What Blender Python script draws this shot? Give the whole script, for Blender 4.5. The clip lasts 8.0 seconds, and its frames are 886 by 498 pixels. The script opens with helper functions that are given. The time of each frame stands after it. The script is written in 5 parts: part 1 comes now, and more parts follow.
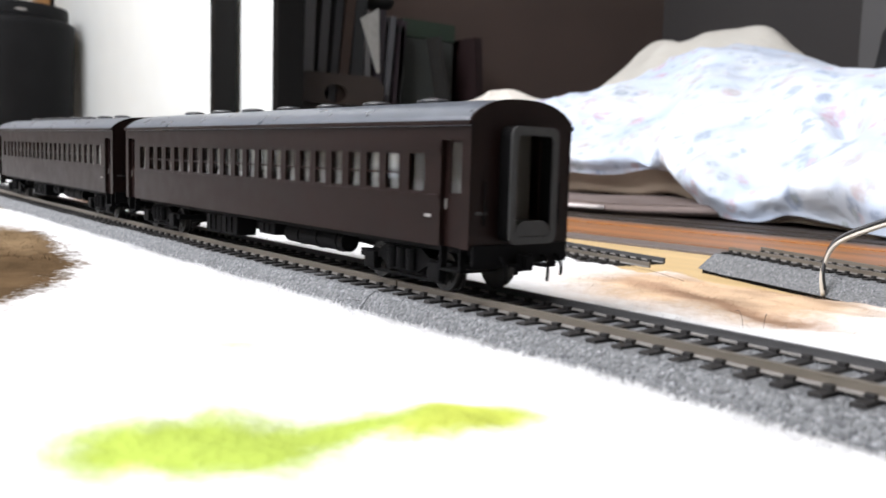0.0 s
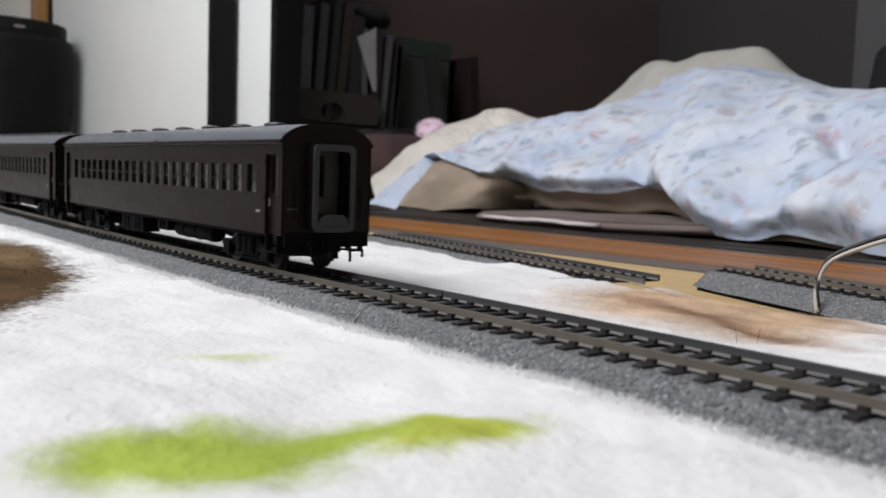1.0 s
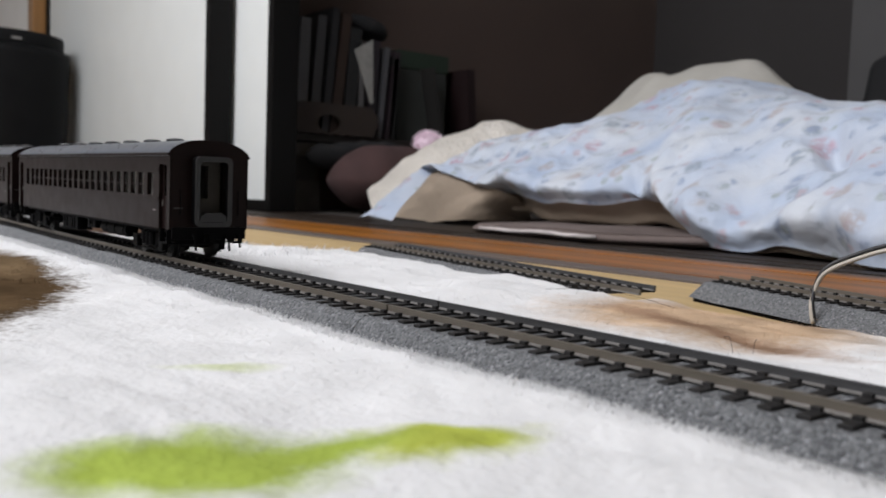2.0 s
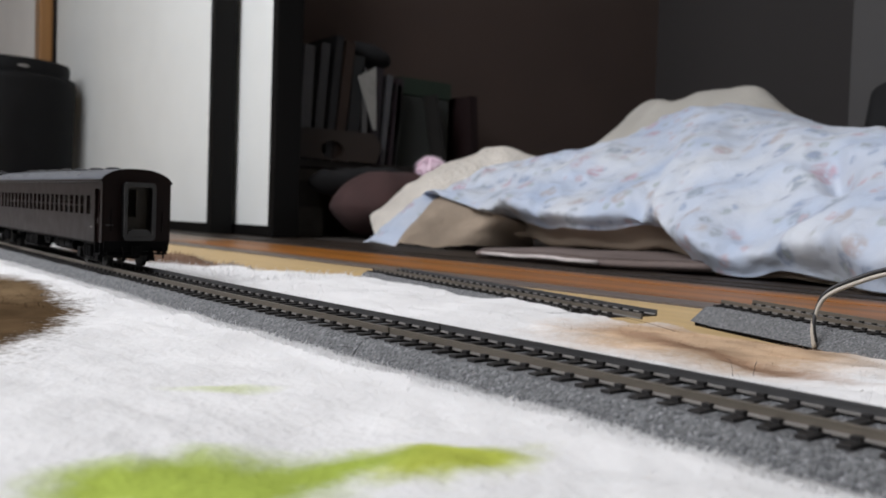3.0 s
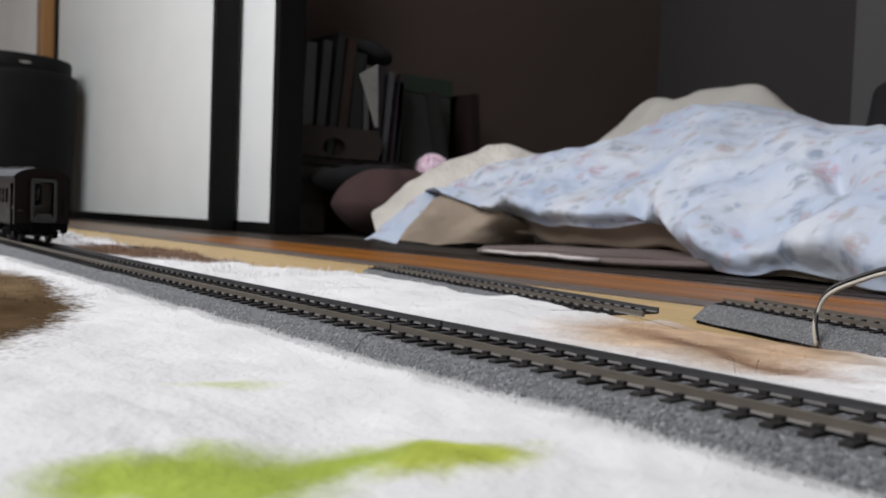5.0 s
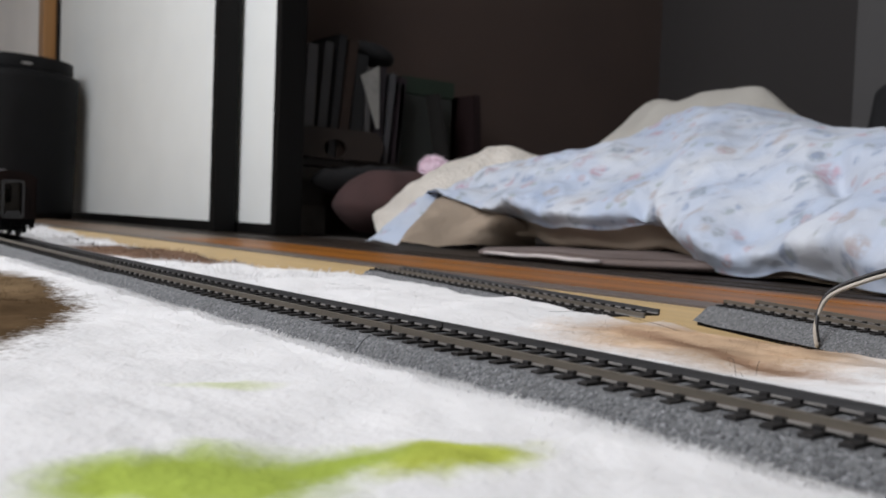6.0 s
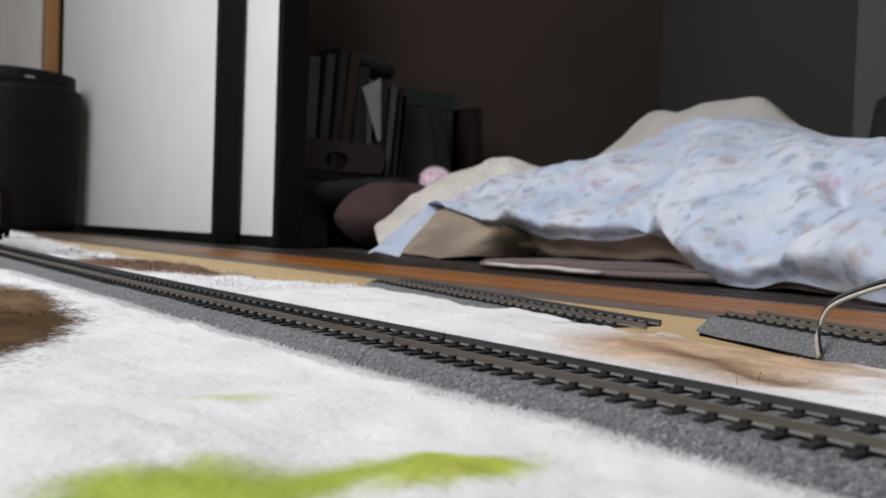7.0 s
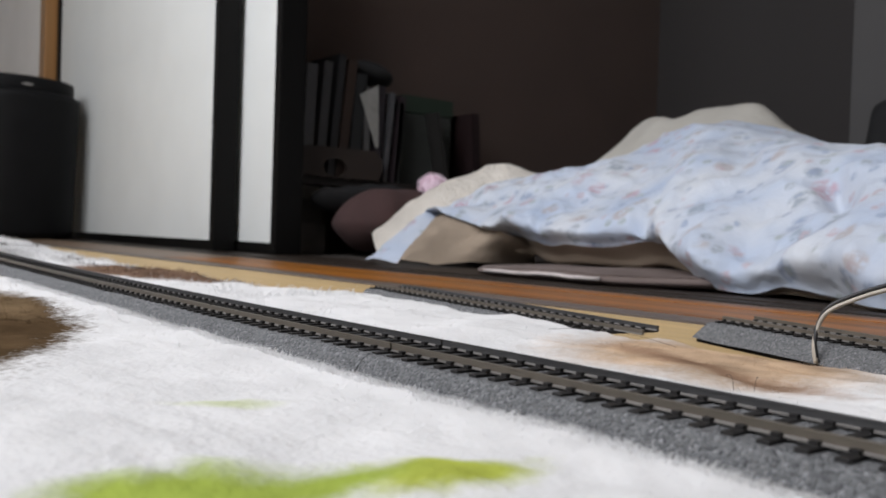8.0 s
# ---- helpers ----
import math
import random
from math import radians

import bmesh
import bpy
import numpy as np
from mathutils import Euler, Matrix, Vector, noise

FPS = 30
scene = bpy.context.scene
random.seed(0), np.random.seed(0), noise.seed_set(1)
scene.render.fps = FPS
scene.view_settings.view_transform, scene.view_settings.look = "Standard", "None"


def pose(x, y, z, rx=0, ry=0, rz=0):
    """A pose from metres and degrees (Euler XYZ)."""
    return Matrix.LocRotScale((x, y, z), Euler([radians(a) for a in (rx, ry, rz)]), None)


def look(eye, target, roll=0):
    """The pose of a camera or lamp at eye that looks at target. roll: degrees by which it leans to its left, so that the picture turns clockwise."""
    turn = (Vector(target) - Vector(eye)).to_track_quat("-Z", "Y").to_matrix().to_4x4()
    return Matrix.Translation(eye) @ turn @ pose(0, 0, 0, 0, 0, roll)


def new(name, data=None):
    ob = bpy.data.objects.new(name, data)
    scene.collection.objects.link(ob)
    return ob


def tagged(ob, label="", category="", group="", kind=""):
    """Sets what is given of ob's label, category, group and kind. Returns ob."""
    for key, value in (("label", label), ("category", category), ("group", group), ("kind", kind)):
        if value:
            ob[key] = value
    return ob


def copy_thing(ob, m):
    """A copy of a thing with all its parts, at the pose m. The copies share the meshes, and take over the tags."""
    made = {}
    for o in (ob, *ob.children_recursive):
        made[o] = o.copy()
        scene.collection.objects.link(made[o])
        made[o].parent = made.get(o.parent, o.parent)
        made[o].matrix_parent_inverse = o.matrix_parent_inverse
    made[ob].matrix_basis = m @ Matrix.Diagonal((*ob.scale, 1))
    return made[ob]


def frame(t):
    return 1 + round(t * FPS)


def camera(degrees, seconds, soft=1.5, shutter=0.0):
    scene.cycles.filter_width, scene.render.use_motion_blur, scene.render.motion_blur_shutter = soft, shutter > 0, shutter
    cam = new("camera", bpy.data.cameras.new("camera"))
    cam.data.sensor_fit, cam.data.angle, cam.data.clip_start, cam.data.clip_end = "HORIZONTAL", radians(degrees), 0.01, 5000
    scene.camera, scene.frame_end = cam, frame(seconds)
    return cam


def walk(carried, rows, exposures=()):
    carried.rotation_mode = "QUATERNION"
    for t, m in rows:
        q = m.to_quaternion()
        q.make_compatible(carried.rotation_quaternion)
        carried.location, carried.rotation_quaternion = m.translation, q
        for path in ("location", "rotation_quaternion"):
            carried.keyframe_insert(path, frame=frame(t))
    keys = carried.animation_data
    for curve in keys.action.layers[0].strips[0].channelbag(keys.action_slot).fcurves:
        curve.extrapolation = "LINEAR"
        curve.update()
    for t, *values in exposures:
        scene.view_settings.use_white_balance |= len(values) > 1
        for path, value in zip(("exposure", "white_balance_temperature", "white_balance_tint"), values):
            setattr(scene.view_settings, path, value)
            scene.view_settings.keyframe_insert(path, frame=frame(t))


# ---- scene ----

# Room axes: x runs along the railway track and the door sill, y goes from the living room into the bedroom, floor at z = 0.
cam = camera(54.0, 8.0, soft=1.6, shutter=0.4)
PATH = [
    (0, look((0.00119, -0.15531, 0.05308), (-1.5548, 1.0844, -0.1516), 1.66)),
    (0.5, look((0.00166, -0.15540, 0.05221), (-1.5606, 1.0823, -0.1141), 1.82)),
    (1, look((0.00174, -0.15516, 0.05182), (-1.5524, 1.0932, -0.1096), 1.94)),
    (2.5, look((0.00302, -0.15558, 0.05113), (-1.5507, 1.0994, -0.0529), 2.06)),
    (3, look((0.00394, -0.15610, 0.05074), (-1.5554, 1.0940, -0.0240), 1.95)),
    (3.5, look((0.00186, -0.15421, 0.05042), (-1.5577, 1.0954, -0.0293), 2.03)),
    (4, look((0.00283, -0.15499, 0.05026), (-1.5535, 1.0977, -0.0435), 2.13)),
    (4.5, look((0.00337, -0.15572, 0.05042), (-1.5564, 1.0933, -0.0334), 2.08)),
    (6, look((0.00374, -0.15610, 0.05024), (-1.5588, 1.0899, -0.0261), 2.20)),
    (6.5, look((0.00410, -0.15619, 0.05031), (-1.5609, 1.0877, -0.0083), 2.00)),
    (7, look((0.00434, -0.15641, 0.05033), (-1.5622, 1.0860, 0.0001), 2.00)),
    (7.5, look((0.00520, -0.15724, 0.05037), (-1.5608, 1.0860, 0.0064), 2.00)),
    (8, look((0.00533, -0.15704, 0.05037), (-1.5589, 1.0888, 0.0152), 1.90)),
]
EXPOSURES = [(0.0, 1.08), (0.5, 0.75), (1.0, 0.14), (1.6, 0.06), (2.5, 0.03), (4.0, 0.0), (8.0, 0.0)]
# a small phone lens focused on the middle of the track: the nearest pile is soft
cam.data.dof.use_dof = True
cam.data.dof.focus_distance = 0.30
cam.data.dof.aperture_fstop = 26.0
walk(cam, PATH, EXPOSURES)

# ---- light ----
world = bpy.data.worlds.new("world")
scene.world = world
world.use_nodes = True
wn = world.node_tree
sky = wn.nodes.new("ShaderNodeTexSky")
sky.sky_type = 'NISHITA'
sky.sun_disc = False
sky.sun_elevation = radians(40)
sky.sun_rotation = radians(200)
wn.links.new(sky.outputs[0], wn.nodes["Background"].inputs[0])
wn.nodes["Background"].inputs[1].default_value = 0.12

WIN_X0, WIN_X1, WIN_Z0, WIN_Z1, WALL_S = -1.6, 0.05, 0.8, 2.1, -0.92


def window_light():
    lamp = bpy.data.lights.new("window_daylight", 'AREA')
    lamp.shape = 'RECTANGLE'
    lamp.size, lamp.size_y = WIN_X1 - WIN_X0 - 0.1, WIN_Z1 - WIN_Z0 - 0.1
    lamp.energy = 52.5
    lamp.color = (0.96, 0.965, 1.0)
    ob = new("window_daylight", lamp)
    c = ((WIN_X0 + WIN_X1) / 2, WALL_S + 0.03, (WIN_Z0 + WIN_Z1) / 2)
    ob.matrix_world = look(c, (c[0], c[1] + 0.82, c[2] - 0.57))


window_light()


# ---- materials ----
def mat(name, color, rough=0.6, metal=0.0, vary=0.15, scale=40.0, bump=0.1, bump_scale=300.0, stretch=(1, 1, 1), color2=None,
        spec=0.5, island=0.0, coat=0.0, bump_dist=0.001, big=4.0):
    """A material with two scales of colour variation, uneven gloss and fine relief."""
    m = bpy.data.materials.new(name)
    m.use_nodes = True
    nt = m.node_tree
    N, L = nt.nodes, nt.links
    b = N["Principled BSDF"]
    co = N.new("ShaderNodeTexCoord")
    mp = N.new("ShaderNodeMapping")
    mp.inputs["Scale"].default_value = stretch
    L.new(co.outputs["Object"], mp.inputs[0])
    n1 = N.new("ShaderNodeTexNoise")
    n1.inputs["Scale"].default_value = scale
    n1.inputs["Detail"].default_value = 6
    n2 = N.new("ShaderNodeTexNoise")
    n2.inputs["Scale"].default_value = scale / big
    n2.inputs["Detail"].default_value = 3
    L.new(mp.outputs[0], n1.inputs[0])
    L.new(mp.outputs[0], n2.inputs[0])
    ad = N.new("ShaderNodeMath")
    ad.operation = 'ADD'
    L.new(n1.outputs[0], ad.inputs[0])
    L.new(n2.outputs[0], ad.inputs[1])
    half = N.new("ShaderNodeMath")
    half.operation = 'MULTIPLY'
    half.inputs[1].default_value = 0.5
    L.new(ad.outputs[0], half.inputs[0])
    fac = half.outputs[0]
    if island:
        geo = N.new("ShaderNodeNewGeometry")
        obi = N.new("ShaderNodeObjectInfo")
        mm = N.new("ShaderNodeMath")
        mm.operation = 'MULTIPLY_ADD'
        mm.inputs[1].default_value = island
        L.new(obi.outputs["Random"], mm.inputs[0])
        L.new(fac, mm.inputs[2])
        fac = mm.outputs[0]
    ramp = N.new("ShaderNodeValToRGB")
    c1 = [max(0, v * (1 - vary)) for v in color]
    c2 = color2 or [v * (1 + vary) for v in color]
    ramp.color_ramp.elements[0].position, ramp.color_ramp.elements[1].position = 0.32, 0.68
    ramp.color_ramp.elements[0].color = (*c1, 1)
    ramp.color_ramp.elements[1].color = (*c2, 1)
    L.new(fac, ramp.inputs[0])
    L.new(ramp.outputs[0], b.inputs["Base Color"])
    mr = N.new("ShaderNodeMapRange")
    mr.inputs["To Min"].default_value = max(0.03, rough - 0.1)
    mr.inputs["To Max"].default_value = min(1, rough + 0.1)
    L.new(n1.outputs[0], mr.inputs[0])
    L.new(mr.outputs[0], b.inputs["Roughness"])
    b.inputs["Metallic"].default_value = metal
    b.inputs["Specular IOR Level"].default_value = spec
    b.inputs["Coat Weight"].default_value = coat
    if bump:
        n3 = N.new("ShaderNodeTexNoise")
        n3.inputs["Scale"].default_value = bump_scale
        n3.inputs["Detail"].default_value = 5
        L.new(mp.outputs[0], n3.inputs[0])
        bp = N.new("ShaderNodeBump")
        bp.inputs["Strength"].default_value = bump
        bp.inputs["Distance"].default_value = bump_dist
        L.new(n3.outputs[0], bp.inputs["Height"])
        L.new(bp.outputs[0], b.inputs["Normal"])
    return m


def ballast_material():
    """Moulded grey ballast: a mosaic of small chips, some pale and some dark."""
    m = bpy.data.materials.new("grey_ballast_roadbed")
    m.use_nodes = True
    N, L = m.node_tree.nodes, m.node_tree.links
    b = N["Principled BSDF"]
    co = N.new("ShaderNodeTexCoord")
    vo = N.new("ShaderNodeTexVoronoi")
    vo.inputs["Scale"].default_value = 1350
    L.new(co.outputs["Object"], vo.inputs["Vector"])
    sep = N.new("ShaderNodeSeparateColor")
    L.new(vo.outputs["Color"], sep.inputs[0])
    ramp = N.new("ShaderNodeValToRGB")
    ramp.color_ramp.elements[0].color = (0.07, 0.073, 0.08, 1)
    ramp.color_ramp.elements[1].color = (0.26, 0.265, 0.28, 1)
    for p, v in ((0.35, 0.12), (0.8, 0.155), (0.95, 0.2)):
        e = ramp.color_ramp.elements.new(p)
        e.color = (v * 1.02, v * 1.055, v * 1.10, 1)
    L.new(sep.outputs[0], ramp.inputs[0])
    L.new(ramp.outputs[0], b.inputs["Base Color"])
    b.inputs["Roughness"].default_value = 0.8
    bp = N.new("ShaderNodeBump")
    bp.invert = True
    bp.inputs["Strength"].default_value = 0.9
    bp.inputs["Distance"].default_value = 0.0008
    L.new(vo.outputs["Distance"], bp.inputs["Height"])
    L.new(bp.outputs[0], b.inputs["Normal"])
    return m


COACH_BROWN = mat("coach_brown_paint", (0.0085, 0.0037, 0.0031), 0.42, vary=0.25, scale=120, spec=0.13, bump=0.05, bump_scale=2000, bump_dist=0.0002)
COACH_ROOF = mat("coach_roof_grey", (0.080, 0.090, 0.108), 0.30, spec=0.7, vary=0.15, scale=150, bump=0.05, bump_scale=2500, bump_dist=0.0002)
VENT_BLACK = mat("ventilator_black", (0.022, 0.023, 0.026), 0.28, spec=0.5, vary=0.2, scale=300)
# pale sheet colour that imitates bright reflections in the coach windows
PANE_GLARE = mat("pane_glare_sheet", (0.50, 0.48, 0.46), 0.8, vary=0.15, scale=200)
BLACK_PLASTIC = mat("black_plastic", (0.0032, 0.0031, 0.0034), 0.6, spec=0.06, vary=0.3, scale=200, bump=0.1, bump_scale=1500, bump_dist=0.0003)
GANGWAY_GREY = mat("gangway_grey", (0.040, 0.040, 0.040), 0.6, spec=0.25, vary=0.2, scale=250)
WHEEL_STEEL = mat("wheel_steel", (0.010, 0.0095, 0.009), 0.5, metal=0.3, scale=300)
SEAT_BLUE = mat("coach_seat", (0.03, 0.024, 0.02), 0.8, scale=300)
TAN = mat("coach_interior_tan", (0.04, 0.034, 0.026), 0.7, scale=200)
LETTER = mat("coach_lettering", (0.2, 0.19, 0.18), 0.7, scale=400)
BALLAST = ballast_material()
RAIL = mat("nickel_rail", (0.155, 0.135, 0.11), 0.45, metal=0.35, vary=0.2, scale=120, stretch=(0.1, 1, 1), bump=0.1)
# paler rail metal that paints the light falling on the foot
RAIL_FOOT = mat("lit_nickel_rail_foot", (0.21, 0.20, 0.19), 0.4, metal=0.3, vary=0.3, scale=150, stretch=(0.1, 1, 1))
# far rail of the level sections, darker than the near one
RAIL_DARK = mat("dark_far_rail", (0.08, 0.08, 0.082), 0.45, metal=0.3, vary=0.25, scale=120, stretch=(0.1, 1, 1), bump=0.1)
SLEEPER = mat("black_sleeper", (0.010, 0.009, 0.009), 0.6, vary=0.3, scale=500, island=0.2)
TATAMI = mat("pale_straw_floor", (0.47, 0.335, 0.165), 0.55, vary=0.16, scale=60, stretch=(0.25, 3, 1), bump=0.25, bump_scale=260)
SILL_WOOD = mat("varnished_sill_wood", (0.235, 0.088, 0.014), 0.38, vary=0.72, scale=34, stretch=(0.05, 5.0, 1), bump=0.15, bump_scale=60, spec=0.16)
# duller sill colour: paints the pale doors' reflection in the varnish
SILL_REFLECT = mat("sill_wood_reflecting_doors", (0.165, 0.115, 0.078), 0.4, vary=0.35, scale=30, stretch=(0.05, 4.0, 1), bump=0.15, bump_scale=60, spec=0.3)
SILL_GREY = mat("worn_sill_groove", (0.115, 0.092, 0.080), 0.45, spec=0.35, vary=0.2, scale=30, stretch=(0.08, 3, 1), bump=0.2, bump_scale=80)
# thin front joint, and painted shade on the sill's back lanes
SILL_DARK = mat("dark_joint_and_sill_shade", (0.022, 0.016, 0.012), 0.5, spec=0.2, vary=0.3, scale=30, stretch=(0.08, 3, 1), bump=0.15, bump_scale=80)
# bedroom floor: the room's dimness is put into this dark colour
DIM_FLOOR = mat("dimmed_bedroom_floor", (0.035, 0.027, 0.022), 0.9, vary=0.2, scale=40, stretch=(0.3, 2, 1), bump=0.3, bump_scale=240)
BLACK_LACQUER = mat("black_door_frame", (0.005, 0.0047, 0.0045), 0.5, spec=0.12, vary=0.3, scale=30, stretch=(1, 1, 0.08), bump=0.08, bump_scale=90)
DOOR_WHITE = mat("white_door_paper", (0.665, 0.68, 0.665), 0.8, vary=0.035, scale=9, bump=0.12, bump_scale=500, bump_dist=0.0006)
WALL_WHITE = mat("white_plaster", (0.72, 0.71, 0.70), 0.9, vary=0.05, scale=6, bump=0.3, bump_scale=160)
# three bedroom walls, darkened in colour to stand for the weak light there
WALL_BROWN = mat("dimmed_brown_sand_wall", (0.070, 0.047, 0.039), 0.95, vary=0.10, scale=5, bump=0.4, bump_scale=220)
WALL_GREY = mat("dimmed_grey_wall", (0.029, 0.0256, 0.0250), 0.95, vary=0.08, scale=5, bump=0.3, bump_scale=220)
WALL_PALE = mat("dimmed_pale_grey_wall", (0.080, 0.077, 0.077), 0.95, vary=0.06, scale=5, bump=0.3, bump_scale=220)
CEIL = mat("ceiling_boards", (0.38, 0.33, 0.27), 0.8, vary=0.1, scale=4)
POST_WOOD = mat("honey_wood_post", (0.27, 0.13, 0.04), 0.45, vary=0.3, scale=14, stretch=(4, 4, 0.15), bump=0.1, bump_scale=60)
BIN_BLACK = mat("black_bin_plastic", (0.005, 0.005, 0.0055), 0.55, spec=0.12, vary=0.25, scale=25, bump=0.1, bump_scale=400)
PILLOW_CREAM = mat("cream_pillow_cotton", (0.45, 0.43, 0.39), 0.95, vary=0.08, scale=10, bump=0.3, bump_scale=40, bump_dist=0.006)
BEIGE = mat("beige_blanket", (0.60, 0.56, 0.505), 0.95, vary=0.16, scale=18, bump=0.9, bump_scale=130, bump_dist=0.007)
LINING = mat("beige_quilt_lining", (0.27, 0.215, 0.163), 0.95, vary=0.12, scale=12, bump=0.4, bump_scale=120, bump_dist=0.004)
MATTRESS = mat("mauve_futon_cover", (0.105, 0.074, 0.064), 0.95, vary=0.25, scale=12, bump=0.4, bump_scale=100, bump_dist=0.003, color2=(0.17, 0.135, 0.125))
PIPING = mat("pale_futon_piping", (0.42, 0.38, 0.37), 0.9, vary=0.35, scale=25, bump=0.4, bump_scale=300)
PINK = mat("dusty_pink_cushion", (0.050, 0.024, 0.023), 0.95, vary=0.2, scale=20, bump=0.4, bump_scale=200)
PINK_FLUFF = mat("pale_pink_fluff", (0.84, 0.67, 0.76), 0.98, vary=0.12, scale=120, bump=0.8, bump_scale=600)
# shelf and rail wood, near black to carry the corner's shade
SHELF_DARK = mat("dimmed_shelf_wood", (0.011, 0.008, 0.0065), 0.7, vary=0.3, scale=20, stretch=(1, 0.2, 3))
CRATE_WOOD = mat("dimmed_crate_wood", (0.024, 0.016, 0.012), 0.7, vary=0.2, scale=20, stretch=(1, 0.2, 3))
WIRE_GREY = mat("grey_wire", (0.42, 0.38, 0.33), 0.5, scale=200)
WIRE_BLACK = mat("black_wire", (0.012, 0.012, 0.014), 0.5, scale=200)
DARK_CLOTH = mat("dark_cloth", (0.009, 0.009, 0.010), 0.9, scale=30)


def glass_material():
    m = bpy.data.materials.new("coach_window_glass")
    m.use_nodes = True
    nt = m.node_tree
    b = nt.nodes["Principled BSDF"]
    b.inputs["Base Color"].default_value = (0.62, 0.63, 0.62, 1)
    b.inputs["Transmission Weight"].default_value = 1.0
    b.inputs["Roughness"].default_value = 0.08
    b.inputs["IOR"].default_value = 1.45
    return m


GLASS = glass_material()


def patch_material(name, base, patches, warp=0.012, warp_scale=45.0, translucency=0.12):
    """Plush pile with dyed patches and a painted fold shadow: (x, y, half length, half width, turn in degrees, colour,
    edge softness).
    """
    m = bpy.data.materials.new(name)
    m.use_nodes = True
    nt = m.node_tree
    N, L = nt.nodes, nt.links
    N.remove(N["Principled BSDF"])
    co = N.new("ShaderNodeTexCoord")
    nz = N.new("ShaderNodeTexNoise")
    nz.inputs["Scale"].default_value = warp_scale
    nz.inputs["Detail"].default_value = 5
    L.new(co.outputs["Object"], nz.inputs[0])
    sub = N.new("ShaderNodeVectorMath")
    sub.operation = 'SUBTRACT'
    sub.inputs[1].default_value = (0.5, 0.5, 0.5)
    L.new(nz.outputs["Color"], sub.inputs[0])
    sc = N.new("ShaderNodeVectorMath")
    sc.operation = 'SCALE'
    sc.inputs["Scale"].default_value = warp * 2
    L.new(sub.outputs[0], sc.inputs[0])
    ad = N.new("ShaderNodeVectorMath")
    ad.operation = 'ADD'
    L.new(co.outputs["Object"], ad.inputs[0])
    L.new(sc.outputs[0], ad.inputs[1])
    tone = N.new("ShaderNodeValToRGB")
    tone.color_ramp.elements[0].position, tone.color_ramp.elements[1].position = 0.3, 0.7
    tone.color_ramp.elements[0].color = (*[v * 0.93 for v in base], 1)
    tone.color_ramp.elements[1].color = (*[min(0.92, v * 1.04) for v in base], 1)
    L.new(nz.outputs[0], tone.inputs[0])
    cur = tone.outputs[0]
    fine = N.new("ShaderNodeTexNoise")
    fine.inputs["Scale"].default_value = 420
    fine.inputs["Detail"].default_value = 3
    L.new(co.outputs["Object"], fine.inputs[0])
    for x, y, a, w, turn, color, soft in patches:
        mp = N.new("ShaderNodeMapping")
        mp.vector_type = 'TEXTURE'
        mp.inputs["Location"].default_value = (x, y, 0)
        mp.inputs["Rotation"].default_value = (0, 0, radians(turn))
        mp.inputs["Scale"].default_value = (a, w, 1000)
        L.new(ad.outputs[0], mp.inputs[0])
        ln = N.new("ShaderNodeVectorMath")
        ln.operation = 'LENGTH'
        L.new(mp.outputs[0], ln.inputs[0])
        fz = N.new("ShaderNodeMath")
        fz.operation = 'MULTIPLY_ADD'
        fz.inputs[1].default_value = 0.35
        L.new(fine.outputs[0], fz.inputs[0])
        L.new(ln.outputs["Value"], fz.inputs[2])
        mr = N.new("ShaderNodeMapRange")
        mr.interpolation_type = 'SMOOTHSTEP'
        mr.inputs["From Min"].default_value = 1.17 + soft
        mr.inputs["From Max"].default_value = 1.17 - soft
        L.new(fz.outputs[0], mr.inputs[0])
        cm = N.new("ShaderNodeValToRGB")
        cm.color_ramp.elements[0].position, cm.color_ramp.elements[1].position = 0.3, 0.7
        cm.color_ramp.elements[0].color = (*[v * 0.72 for v in color], 1)
        cm.color_ramp.elements[1].color = (*[v * 1.2 for v in color], 1)
        L.new(nz.outputs[0], cm.inputs[0])
        mx = N.new("ShaderNodeMix")
        mx.data_type = 'RGBA'
        L.new(mr.outputs[0], mx.inputs["Factor"])
        L.new(cur, mx.inputs["A"])
        L.new(cm.outputs[0], mx.inputs["B"])
        cur = mx.outputs["Result"]
    dif, tra, mix = N.new("ShaderNodeBsdfDiffuse"), N.new("ShaderNodeBsdfTranslucent"), N.new("ShaderNodeMixShader")
    mix.inputs[0].default_value = translucency
    L.new(cur, dif.inputs[0])
    L.new(cur, tra.inputs[0])
    L.new(dif.outputs[0], mix.inputs[1])
    L.new(tra.outputs[0], mix.inputs[2])
    L.new(mix.outputs[0], N["Material Output"].inputs[0])
    bp = N.new("ShaderNodeBump")
    bp.inputs["Strength"].default_value = 0.35
    bp.inputs["Distance"].default_value = 0.002
    L.new(fine.outputs[0], bp.inputs["Height"])
    L.new(bp.outputs[0], dif.inputs["Normal"])
    return m


